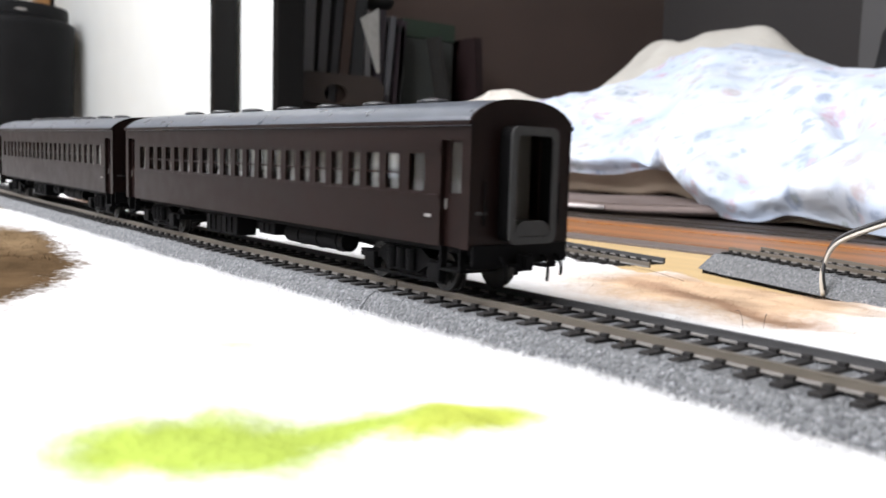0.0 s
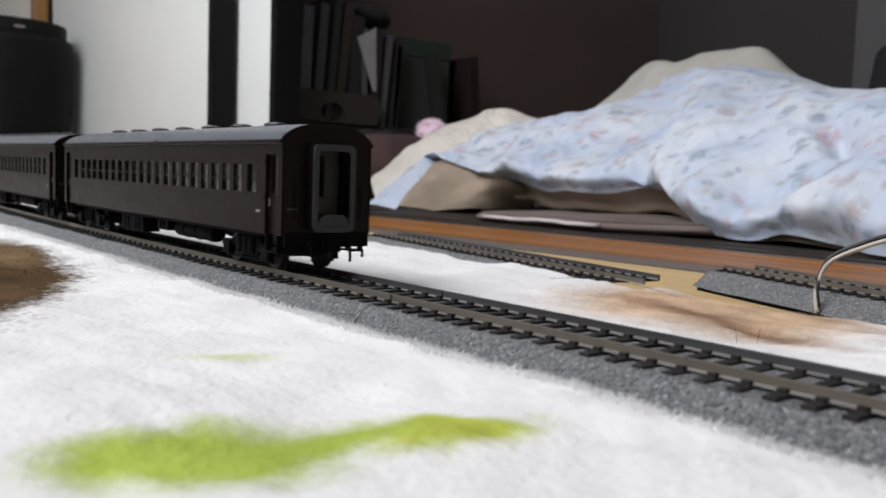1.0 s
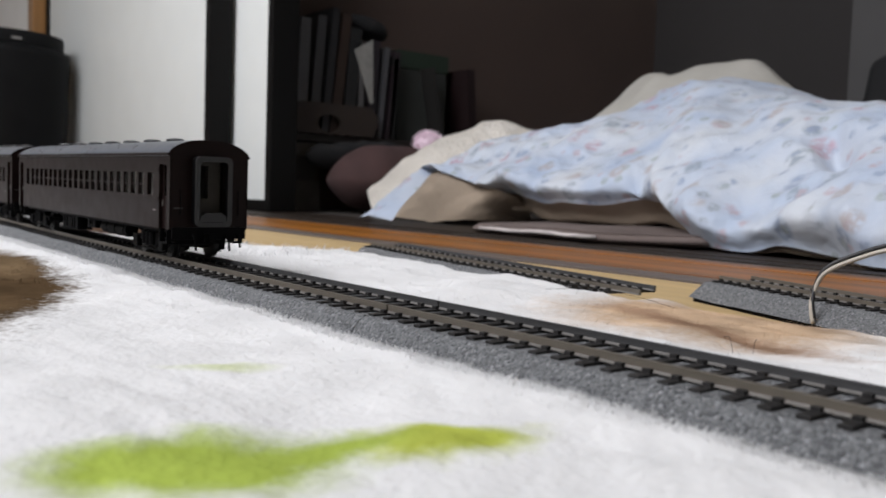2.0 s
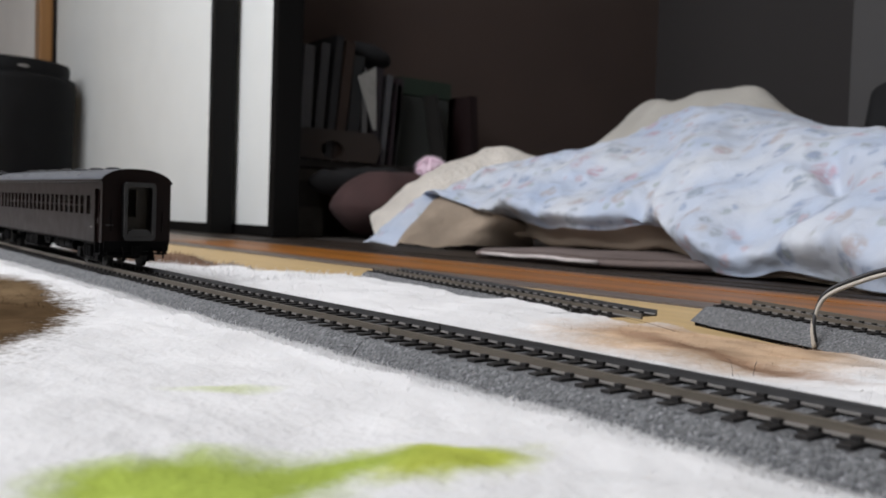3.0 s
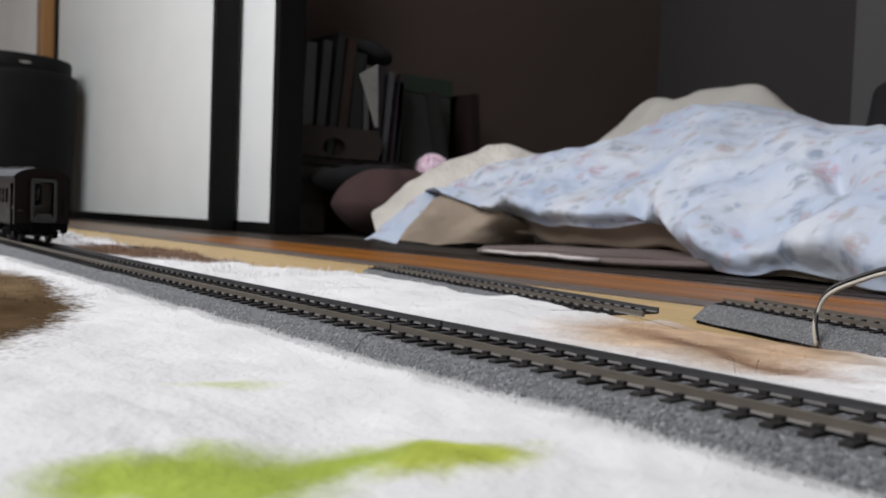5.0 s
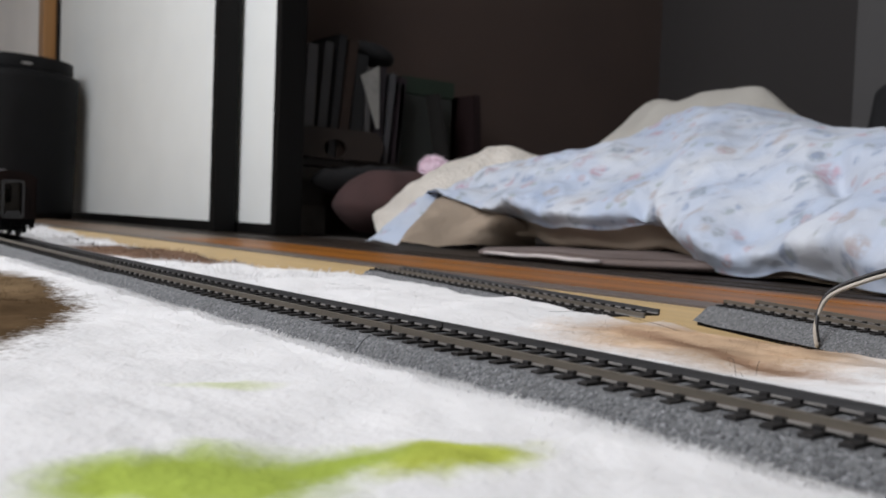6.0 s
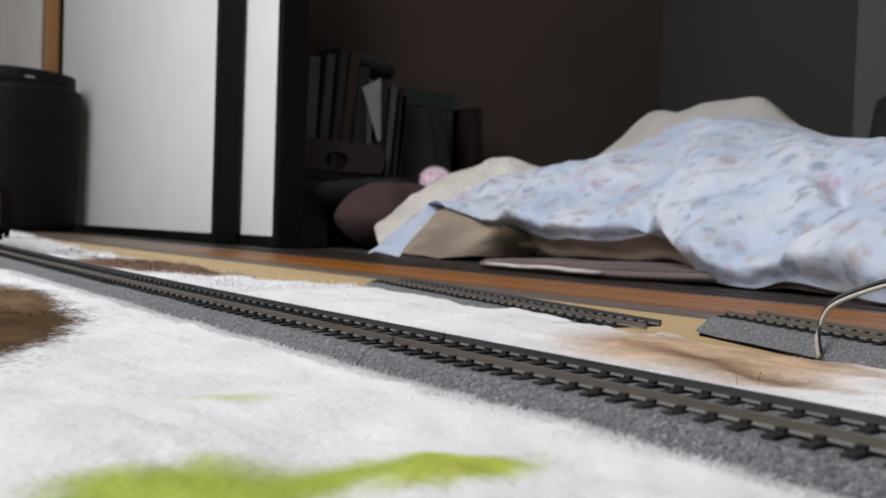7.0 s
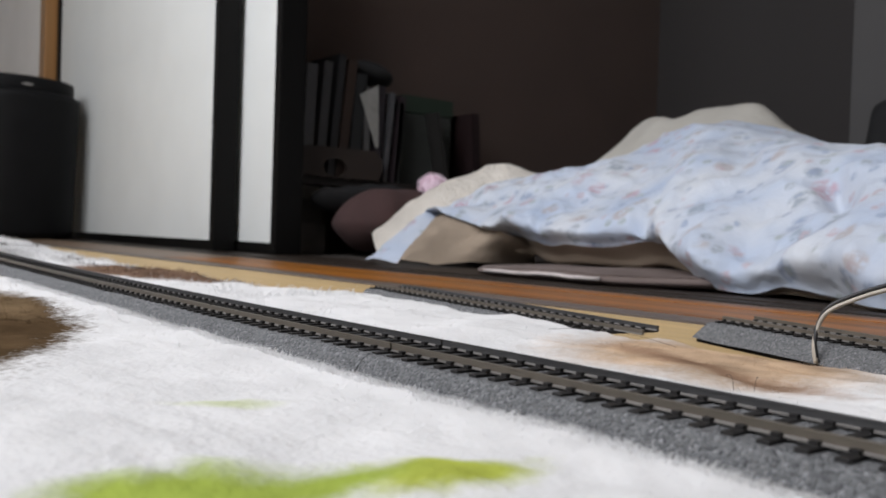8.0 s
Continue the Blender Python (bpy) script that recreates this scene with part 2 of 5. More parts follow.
GREEN, BROWN, TAN_DYE = (0.38, 0.48, 0.09), (0.095, 0.062, 0.034), (0.54, 0.39, 0.265)
RUG_PATCHES = [
    (-0.117, -0.1035, 0.0205, 0.0150, 82, GREEN, 0.5),
    (-0.1065, -0.0655, 0.0165, 0.0090, 62, (0.49, 0.55, 0.10), 0.5),
    (-0.1145, -0.084, 0.0120, 0.0050, 80, GREEN, 0.6),
    (-0.180, -0.0725, 0.009, 0.0045, 60, (0.70, 0.75, 0.50), 0.9),
    (-0.054, -0.056, 0.006, 0.004, 60, GREEN, 0.5),
    (-0.366, -0.104, 0.150, 0.050, -14, BROWN, 0.14),
    (-0.455, -0.062, 0.070, 0.014, -4, (0.17, 0.118, 0.068), 0.6),
    (-0.690, -0.026, 0.060, 0.012, 0, (0.20, 0.14, 0.09), 0.4),
    (-0.172, 0.105, 0.055, 0.050, -25, TAN_DYE, 0.42),
    (-0.158, 0.083, 0.048, 0.007, -11, (0.33, 0.21, 0.14), 0.7),
    (-0.650, 0.083, 0.110, 0.034, 14, (0.215, 0.14, 0.10), 0.22),
    (-0.740, 0.092, 0.070, 0.008, 24, (0.05, 0.04, 0.034), 0.4),
    (-0.585, 0.118, 0.045, 0.006, 2, (0.06, 0.045, 0.036), 0.4),
    # no dye: dark line painted for the shadow along a fold
    (-1.19, 0.125, 0.10, 0.010, 33, (0.06, 0.05, 0.042), 0.3),
    (-0.882, 0.086, 0.030, 0.006, 5, (0.06, 0.045, 0.035), 0.3),
]
RUG = patch_material("white_plush_rug", (0.79, 0.79, 0.795), RUG_PATCHES)
PILE = patch_material("white_plush_pile", (0.79, 0.79, 0.795), RUG_PATCHES, translucency=0.55)


def quilt_material():
    """Pale blue cotton with scattered printed flowers."""
    m = bpy.data.materials.new("flowered_blue_quilt")
    m.use_nodes = True
    nt = m.node_tree
    N, L = nt.nodes, nt.links
    b = N["Principled BSDF"]
    co = N.new("ShaderNodeTexCoord")
    nz = N.new("ShaderNodeTexNoise")
    nz.inputs["Scale"].default_value = 9
    nz.inputs["Detail"].default_value = 4
    L.new(co.outputs["Object"], nz.inputs[0])
    base = N.new("ShaderNodeValToRGB")
    base.color_ramp.elements[0].position, base.color_ramp.elements[1].position = 0.35, 0.65
    base.color_ramp.elements[0].color = (0.36, 0.43, 0.56, 1)
    base.color_ramp.elements[1].color = (0.50, 0.53, 0.58, 1)
    L.new(nz.outputs[0], base.inputs[0])
    cur = base.outputs[0]
    wz = N.new("ShaderNodeTexNoise")
    wz.inputs["Scale"].default_value = 60
    wz.inputs["Detail"].default_value = 4
    L.new(co.outputs["Object"], wz.inputs[0])
    off = N.new("ShaderNodeVectorMath")
    off.operation = 'MULTIPLY_ADD'
    off.inputs[1].default_value = (0.010, 0.010, 0.010)
    L.new(wz.outputs["Color"], off.inputs[0])
    lay = N.new("ShaderNodeMapping")
    lay.inputs["Scale"].default_value = (1.0, 0.8, 1.0)
    L.new(co.outputs["Object"], lay.inputs[0])
    L.new(lay.outputs[0], off.inputs[2])
    for scale, size, cols in ((26.0, 0.40, ((0.40, 0.26, 0.31), (0.21, 0.26, 0.37), (0.35, 0.31, 0.31), (0.22, 0.26, 0.31))),
                              (44.0, 0.34, ((0.28, 0.32, 0.32), (0.24, 0.29, 0.40), (0.40, 0.32, 0.36), (0.28, 0.31, 0.35)))):
        vo = N.new("ShaderNodeTexVoronoi")
        vo.inputs["Scale"].default_value = scale
        L.new(off.outputs[0], vo.inputs["Vector"])
        mr = N.new("ShaderNodeMapRange")
        mr.interpolation_type = 'SMOOTHSTEP'
        mr.inputs["From Min"].default_value = size
        mr.inputs["From Max"].default_value = size * 0.55
        mr.inputs["To Max"].default_value = 0.78
        L.new(vo.outputs["Distance"], mr.inputs[0])
        pick = N.new("ShaderNodeValToRGB")
        pick.color_ramp.interpolation = 'CONSTANT'
        pick.color_ramp.elements[0].color = (*cols[0], 1)
        pick.color_ramp.elements[1].position = 0.25
        pick.color_ramp.elements[1].color = (*cols[1], 1)
        for k in (2, 3):
            e = pick.color_ramp.elements.new(0.25 * k)
            e.color = (*cols[k], 1)
        sep = N.new("ShaderNodeSeparateColor")
        L.new(vo.outputs["Color"], sep.inputs[0])
        L.new(sep.outputs[0], pick.inputs[0])
        # petals: broken up by a fine noise
        pet = N.new("ShaderNodeTexNoise")
        pet.inputs["Scale"].default_value = scale * 4.5
        pet.inputs["Detail"].default_value = 2
        L.new(co.outputs["Object"], pet.inputs[0])
        pr = N.new("ShaderNodeMapRange")
        pr.inputs["From Min"].default_value = 0.30
        pr.inputs["From Max"].default_value = 0.54
        L.new(pet.outputs[0], pr.inputs[0])
        mu = N.new("ShaderNodeMath")
        mu.operation = 'MULTIPLY'
        L.new(mr.outputs[0], mu.inputs[0])
        L.new(pr.outputs[0], mu.inputs[1])
        mx = N.new("ShaderNodeMix")
        mx.data_type = 'RGBA'
        L.new(mu.outputs[0], mx.inputs["Factor"])
        L.new(cur, mx.inputs["A"])
        L.new(pick.outputs[0], mx.inputs["B"])
        cur = mx.outputs["Result"]
    L.new(cur, b.inputs["Base Color"])
    b.inputs["Roughness"].default_value = 0.9
    b.inputs["Specular IOR Level"].default_value = 0.2
    b.inputs["Sheen Weight"].default_value = 0.15
    cr = N.new("ShaderNodeTexNoise")
    cr.inputs["Scale"].default_value = 30
    cr.inputs["Detail"].default_value = 8
    cr.inputs["Distortion"].default_value = 0.2
    L.new(co.outputs["Object"], cr.inputs[0])
    bp = N.new("ShaderNodeBump")
    bp.inputs["Strength"].default_value = 0.5
    bp.inputs["Distance"].default_value = 0.010
    L.new(cr.outputs[0], bp.inputs["Height"])
    L.new(bp.outputs[0], b.inputs["Normal"])
    return m


QUILT = quilt_material()


# ---- mesh helpers ----
def box(bm, x0, x1, y0, y1, z0, z1, bevel=0.0):
    r = bmesh.ops.create_cube(bm, size=1.0, matrix=Matrix.LocRotScale(((x0 + x1) / 2, (y0 + y1) / 2, (z0 + z1) / 2), None, (x1 - x0, y1 - y0, z1 - z0)))
    if bevel:
        es = list({e for v in r["verts"] for e in v.link_edges})
        bmesh.ops.bevel(bm, geom=es, offset=bevel, segments=2, profile=0.7, affect='EDGES')


def tube(bm, p0, p1, r0, r1=None, seg=16, caps=True):
    p0, p1 = Vector(p0), Vector(p1)
    d = p1 - p0
    m = Matrix.Translation((p0 + p1) / 2) @ d.to_track_quat("Z", "Y").to_matrix().to_4x4()
    bmesh.ops.create_cone(bm, cap_ends=caps, segments=seg, radius1=r0, radius2=r0 if r1 is None else r1, depth=d.length, matrix=m)


def prism(bm, outline, axis, a, b):
    """Extrudes a closed 2D outline along an axis from a to b. The outline's pair fills the other two axes in order."""
    def put(p, t):
        return {"x": (t, p[0], p[1]), "y": (p[0], t, p[1]), "z": (p[0], p[1], t)}[axis]
    v0 = [bm.verts.new(put(p, a)) for p in outline]
    v1 = [bm.verts.new(put(p, b)) for p in outline]
    n = len(outline)
    for i in range(n):
        bm.faces.new((v0[i], v0[(i + 1) % n], v1[(i + 1) % n], v1[i]))
    bm.faces.new(v0[::-1])
    bm.faces.new(v1)


def mesh_of(name, bm, material, smooth=False):
    bmesh.ops.recalc_face_normals(bm, faces=bm.faces)
    me = bpy.data.meshes.new(name)
    bm.to_mesh(me)
    bm.free()
    me.materials.append(material)
    if smooth:
        me.polygons.foreach_set("use_smooth", [True] * len(me.polygons))
    return me


def part(name, bm, material, parent, label="", smooth=False):
    ob = new(name, mesh_of(name, bm, material, smooth))
    ob.parent = parent
    if label:
        tagged(ob, label)
    return ob


def thing(name, bm, material, label, category, group="", kind="", smooth=False):
    ob = new(name, mesh_of(name, bm, material, smooth))
    return tagged(ob, label, category, group, kind)


def empty(name, label, category, group="", kind="", m=None):
    ob = new(name)
    ob.empty_display_size = 0.01
    if m is not None:
        ob.matrix_basis = m
    return tagged(ob, label, category, group, kind)


def rows_mesh(rows):
    """A smooth sheet through rows of points."""
    bm = bmesh.new()
    vs = [[bm.verts.new(p) for p in r] for r in rows]
    for i in range(len(vs) - 1):
        for j in range(len(vs[0]) - 1):
            bm.faces.new((vs[i][j], vs[i][j + 1], vs[i + 1][j + 1], vs[i + 1][j]))
    return bm


def spline(points, n):
    """n points along a Catmull-Rom curve through the given ones."""
    P = [Vector(p) for p in points]
    P = [2 * P[0] - P[1]] + P + [2 * P[-1] - P[-2]]
    out = []
    k = len(points) - 1
    for i in range(n):
        u = i / (n - 1) * k
        s = min(int(u), k - 1)
        t = u - s
        a, b, c, d = P[s:s + 4]
        out.append(0.5 * ((2 * b) + (c - a) * t + (2 * a - 5 * b + 4 * c - d) * t * t + (3 * b - a - 3 * c + d) * t ** 3))
    return out


def cable(path, radius, seg=8):
    """A round cable along a path, as one closed skin."""
    bm = bmesh.new()
    prev, last = None, len(path) - 1
    for i, p in enumerate(path):
        q = (path[min(i + 1, last)] - path[max(i - 1, 0)]).normalized().to_track_quat("Z", "Y").to_matrix()
        ring = [bm.verts.new(p + q @ Vector((math.cos(k * math.tau / seg) * radius, math.sin(k * math.tau / seg) * radius, 0))) for k in range(seg)]
        if prev:
            for k in range(seg):
                bm.faces.new((prev[k], prev[(k + 1) % seg], ring[(k + 1) % seg], ring[k]))
        else:
            bm.faces.new(ring[::-1])
        prev = ring
    bm.faces.new(prev)
    return bm


def wave(x, y, z, s, seed=0.0):
    return noise.noise(Vector((x * s + seed, y * s - seed, z * s + 2.3 * seed)))


# ---- setting ----
DOOR_Y, OPEN_X = 0.58, -1.48
X_W, X_E, Y_N, ROOM_H = -3.8, 1.6, 2.09, 2.3
BED_W = -1.75


def slab(name, label, category, material, *dims):
    bm = bmesh.new()
    box(bm, *dims)
    return thing(name, bm, material, label, category, kind="structure")


def setting():
    slab("floor", "pale straw-yellow woven floor of the living room", "floor", TATAMI, X_W, X_E, WALL_S, 0.297, -0.05, 0.0)
    slab("floor_bedroom", "bedroom floor, its colour darkened for the dim room", "floor", DIM_FLOOR, BED_W - 0.1, X_E, 0.703, Y_N, -0.05, -0.002)
    sill = empty("door_sill", "varnished orange wooden door sill with worn grey grooves", "door sill", kind="structure")
    edges = (0.2985, 0.303, 0.335, 0.384, 0.432, 0.466, 0.495, 0.52, 0.54, 0.575, 0.702)
    # the SILL_DARK lanes at the back are painted shade, the first a joint
    mats = (SILL_DARK, SILL_GREY, SILL_WOOD, SILL_WOOD, SILL_WOOD, SILL_GREY, SILL_DARK, SILL_DARK, SILL_DARK, SILL_DARK)
    tops = (-0.0006, 0.0010, 0.0014, 0.0006, 0.0012, -0.0004, 0.001, -0.001, 0.0008, -0.001)
    for a, b, m, t in zip(edges, edges[1:], mats, tops):
        bm = bmesh.new()
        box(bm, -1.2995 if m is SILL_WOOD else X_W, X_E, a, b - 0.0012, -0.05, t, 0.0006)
        part("board", bm, m, sill)
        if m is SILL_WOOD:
            # left length of the board, with the doors' reflection put into its colour
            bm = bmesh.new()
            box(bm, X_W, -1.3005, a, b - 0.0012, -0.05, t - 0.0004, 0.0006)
            part("board", bm, SILL_REFLECT, sill, "board under the sliding doors, their reflection painted as grey-brown")
    # walls of the living room
    slab("wall_west", "white plaster wall of the living room", "wall", WALL_WHITE, X_W - 0.1, X_W, WALL_S - 0.1, 0.7, 0, ROOM_H)
    slab("wall_east", "white plaster wall of the living room", "wall", WALL_WHITE, X_E, X_E + 0.1, WALL_S - 0.1, Y_N + 0.1, 0, ROOM_H)
    south = empty("wall_south", "white plaster wall with a wide window", "wall", kind="structure")
    for d in ((X_W, WIN_X0, 0, ROOM_H), (WIN_X1, X_E, 0, ROOM_H), (WIN_X0, WIN_X1, 0, WIN_Z0), (WIN_X0, WIN_X1, WIN_Z1, ROOM_H)):
        bm = bmesh.new()
        box(bm, d[0], d[1], WALL_S - 0.1, WALL_S, d[2], d[3])
        part("wall_piece", bm, WALL_WHITE, south)
    slab("wall_north_west", "white plaster wall beside a wooden post", "wall", WALL_WHITE, X_W, -2.951, 0.585, 0.685, 0, ROOM_H)
    slab("wall_lintel", "white plaster wall above the sliding doors", "wall", WALL_WHITE, -2.885, X_E, 0.585, 0.695, 1.85, ROOM_H)
    slab("ceiling", "pale board ceiling", "ceiling", CEIL, X_W - 0.1, X_E + 0.1, WALL_S - 0.1, Y_N + 0.1, ROOM_H, ROOM_H + 0.1)
    bm = bmesh.new()
    box(bm, -2.949, -2.888, 0.545, 0.69, 0, ROOM_H, 0.004)
    thing("wooden_post", bm, POST_WOOD, "honey-coloured square wooden post beside the sliding door", "post", kind="structure")
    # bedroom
    slab("wall_bedroom_west", "brown sand-textured bedroom wall, darkened for the dim room", "wall", WALL_BROWN, BED_W - 0.1, BED_W, 0.70, Y_N + 0.1, 0, ROOM_H)
    slab("wall_bedroom_north", "grey bedroom wall, darkened for the dim room", "wall", WALL_GREY, BED_W, -1.122, Y_N, Y_N + 0.1, 0, ROOM_H)
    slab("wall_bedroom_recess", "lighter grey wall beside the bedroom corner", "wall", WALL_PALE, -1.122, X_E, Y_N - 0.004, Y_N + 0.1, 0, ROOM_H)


def sliding_door(name, x0, x1, y, label, panel_z=0.021, stile=0.022, th=0.048):
    """A black-framed sliding door with a plain white paper panel."""
    door = empty(name, label, "sliding door", kind="structure", m=pose(x0, y, 0))
    w, h = x1 - x0, 1.84
    for a in (0, w - stile):
        bm = bmesh.new()
        box(bm, a, a + stile, 0, th, 0.0, h, 0.002)
        part("stile", bm, BLACK_LACQUER, door)
    for z0, z1 in ((0.0, panel_z), (h - 0.04, h)):
        bm = bmesh.new()
        box(bm, stile, w - stile, 0.003, th - 0.003, z0, z1, 0.0015)
        part("rail", bm, BLACK_LACQUER, door)
    bm = bmesh.new()
    box(bm, stile - 0.002, w - stile + 0.002, 0.008, th - 0.008, panel_z - 0.002, h - 0.038)
    part("panel", bm, DOOR_WHITE, door, "plain white paper panel")
    return door


def window_frame():
    win = empty("window_1", "wide window with a pale wooden frame", "window", kind="structure", m=pose(WIN_X0, WALL_S - 0.1, WIN_Z0))
    w, h = WIN_X1 - WIN_X0, WIN_Z1 - WIN_Z0
    for d in ((0, 0.05, 0, h), (w - 0.05, w, 0, h), (0.052, w - 0.052, 0, 0.05), (0.052, w - 0.052, h - 0.05, h), (w / 2 - 0.02, w / 2 + 0.02, 0.052, h - 0.052)):
        bm = bmesh.new()
        box(bm, d[0], d[1], 0.01, 0.07, d[2], d[3], 0.004)
        part("window_frame", bm, POST_WOOD, win)


setting()
window_frame()
sliding_door("door_1", -2.884, -1.672, DOOR_Y, "black-framed sliding door with a white paper panel, slid open")
sliding_door("door_2", -2.82, -1.503, DOOR_Y + 0.0515, "black-framed sliding door standing open behind another one", th=0.056)


# ---- the railway ----
RAIL_Z = 0.0180
PITCH = 0.0073


def rise(x):
    """Height of the railhead over its level start: the track climbs a little where the rug is thicker."""
    d = max(0.0, -0.18 - x)
    return 0.0115 * d * d


ROADBED = [(-0.0275, -0.0135), (-0.0195, -0.0042), (-0.0178, -0.0031), (0.0178, -0.0031), (0.0195, -0.0042), (0.0275, -0.0135)]
RAIL_PROFILE = [(-0.0009, -0.0024), (0.0009, -0.0024), (0.0009, -0.0022), (0.0005, -0.0019), (0.0005, -0.0007), (0.0006, -0.0006), (0.0006, -0.0001), (-0.0006, -0.0001), (-0.0006, -0.0006), (-0.0005, -0.0007), (-0.0005, -0.0019), (-0.0009, -0.0022)]


def sleeper_mesh():
    bm = bmesh.new()
    box(bm, -0.0014, 0.0014, -0.0158, 0.0158, -0.0040, -0.0024, 0.0002)
    for y in (-0.0095, 0.0095):
        for s in (-1, 1):
            box(bm, -0.0009, 0.0009, y + s * 0.0017 - 0.0007, y + s * 0.0017 + 0.0007, -0.0026, -0.0015)
    return mesh_of("sleeper", bm, SLEEPER)


SLEEPER_MESH = sleeper_mesh()


def swept(profile, path, wobble=0.0):
    """A closed profile (across, up) carried along path points (x, y, z)."""
    bm = bmesh.new()
    rings = []
    for i, p in enumerate(path):
        a, b = Vector(path[max(0, i - 1)]), Vector(path[min(len(path) - 1, i + 1)])
        t = (b - a).normalized()
        side = Vector((0, 0, 1)).cross(t).normalized()
        rings.append([bm.verts.new(Vector(p) + side * q[0] + Vector((0, 0, q[1] + (wobble * wave(p[0], q[0], 0, 300) if q[1] < -0.003 else 0)))) for q in profile])
    n = len(profile)
    for r0, r1 in zip(rings, rings[1:]):
        for k in range(n):
            bm.faces.new((r0[k], r0[(k + 1) % n], r1[(k + 1) % n], r1[k]))
    bm.faces.new(rings[0][::-1])
    bm.faces.new(rings[-1])
    return bm


def track_section(start, end, height, label, overhang=(0.0, 0.0), bed=(0.0002, 0.0002), raised=False):
    """A straight section of model track on moulded ballast, from start to end (x, y), with the railhead at height(x)."""
    a, b = Vector((*start, 0)), Vector((*end, 0))
    d = b - a
    n = max(2, int(d.length / 0.02))

    def at(u):
        p = a + d * u
        return (p.x, p.y, height(u, p.x))
    track = empty("track_section", label, "model track", "model railway tracks")
    lo, hi = bed[0] / d.length, 1 - bed[1] / d.length
    shape = [(q[0], max(q[1], -0.0112)) for q in ROADBED] if raised else ROADBED
    part("roadbed", swept(shape, [at(lo + (hi - lo) * i / n) for i in range(n + 1)], 0.0006), BALLAST, track, "moulded grey ballast roadbed")
    if raised:
        # black slab in place of the shadow below the propped-up section
        part("underside", swept([(-0.0262, -0.0130), (-0.0262, -0.0113), (0.0262, -0.0113), (0.0262, -0.0130)], [at(0.01 + 0.98 * i / n) for i in range(n + 1)]), BLACK_PLASTIC, track, "black slab added for the shadow in the gap underneath")
    for s, over in ((-1, overhang[0]), (1, overhang[1])):
        prof = [(q[0] + s * 0.0095, q[1]) for q in RAIL_PROFILE]
        u0, u1 = 0.0004 / d.length, 1 - 0.0004 / d.length + over / d.length
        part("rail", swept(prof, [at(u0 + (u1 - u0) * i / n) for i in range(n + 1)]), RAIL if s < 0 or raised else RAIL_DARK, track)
        # strip along the foot with its highlight in the colour
        foot = [(s * 0.0095 - 0.0013, -0.0024), (s * 0.0095 - 0.0005, -0.0024), (s * 0.0095 - 0.0005, -0.00185), (s * 0.0095 - 0.0013, -0.0021)]
        part("rail_foot", swept(foot, [at(u0 + (u1 - u0) * i / n) for i in range(n + 1)]), RAIL_FOOT, track, "edge of the rail foot, painted pale as if lit from above")
    count = int(round(d.length / PITCH))
    ang = math.atan2(d.y, d.x)
    for i in range(count):
        u = (i + (0.5 if raised else 0.02)) / count
        p = at(u)
        ob = new("sleeper", SLEEPER_MESH)
        slope = (at(min(1, u + 0.01))[2] - at(max(0, u - 0.01))[2]) / (0.02 * d.length)
        ob.matrix_basis = Matrix.Translation(p) @ Euler((0, -math.atan(slope), ang)).to_matrix().to_4x4()
        ob.parent = track
    return track


def tracks():
    for k in range(-6, 1):
        x1 = -0.2022 + 0.246 * (k + 1)
        track_section((x1 - 0.246, 0), (x1, 0), lambda u, x: RAIL_Z + rise(x), "grey ballasted model railway track section on the white rug")
    track_section((-0.497, 0.1965), (-0.2440, 0.1572), lambda u, x: 0.0138 - 0.0020 * u, "short spare model track section half sunk in the rug", overhang=(0.012, 0.001), bed=(0.0, 0.05))
    track_section((-0.2505, 0.2440), (-0.018, 0.1520), lambda u, x: 0.0130, "loose model track section with a feeder wire", raised=True)
    wire = empty("feeder_wire", "grey and black twin feeder wire bending up from a track section", "wire")
    pts = [(-0.1768, 0.1845, 0.0025), (-0.1785, 0.1855, 0.009), (-0.1788, 0.188, 0.0160), (-0.1755, 0.190, 0.0235), (-0.166, 0.195, 0.0295), (-0.154, 0.201, 0.0345), (-0.131, 0.21, 0.040), (-0.09, 0.23, 0.045), (-0.03, 0.26, 0.03), (0.02, 0.28, 0.004)]
    for off, m, nm in ((0.0, WIRE_GREY, "grey_strand"), (0.0019, WIRE_BLACK, "black_strand")):
        path = [p + Vector((0.0005, off * 0.35, off * 1.05)) for p in spline(pts, 48)]
        part(nm, cable(path, 0.0009), m, wire, smooth=True)


tracks()


# ---- passenger coaches ----
L_COACH, HALF = 0.2500, 0.0175
ZB, ZE, ZTOP = 0.0130, 0.0443, 0.0510
WIN_LO, WIN_HI = 0.0268, 0.0365
DOME = 0.06
DOORS = ((-0.0120, -0.0030), (-L_COACH + 0.0030, -L_COACH + 0.0120))


def roof_outline(n=14):
    """Half-round carriage roof: across, up."""
    pts = []
    for i in range(n + 1):
        u = -1 + 2 * i / n
        pts.append((u * (HALF + 0.0006), ZE + (ZTOP - ZE) * (1 - abs(u) ** 2.6) ** 0.75))
    return pts


def window_spans():
    """Window openings along one side, as (x0, x1)."""
    spans = [(-0.0255, -0.0185)]
    step = (L_COACH - 0.060 + 0.0029) / 20
    for k in range(20):
        x = -0.0300 - step * k
        spans.append((x - 0.0064, x))
    spans.append((-L_COACH + 0.0185, -L_COACH + 0.0255))
    return spans


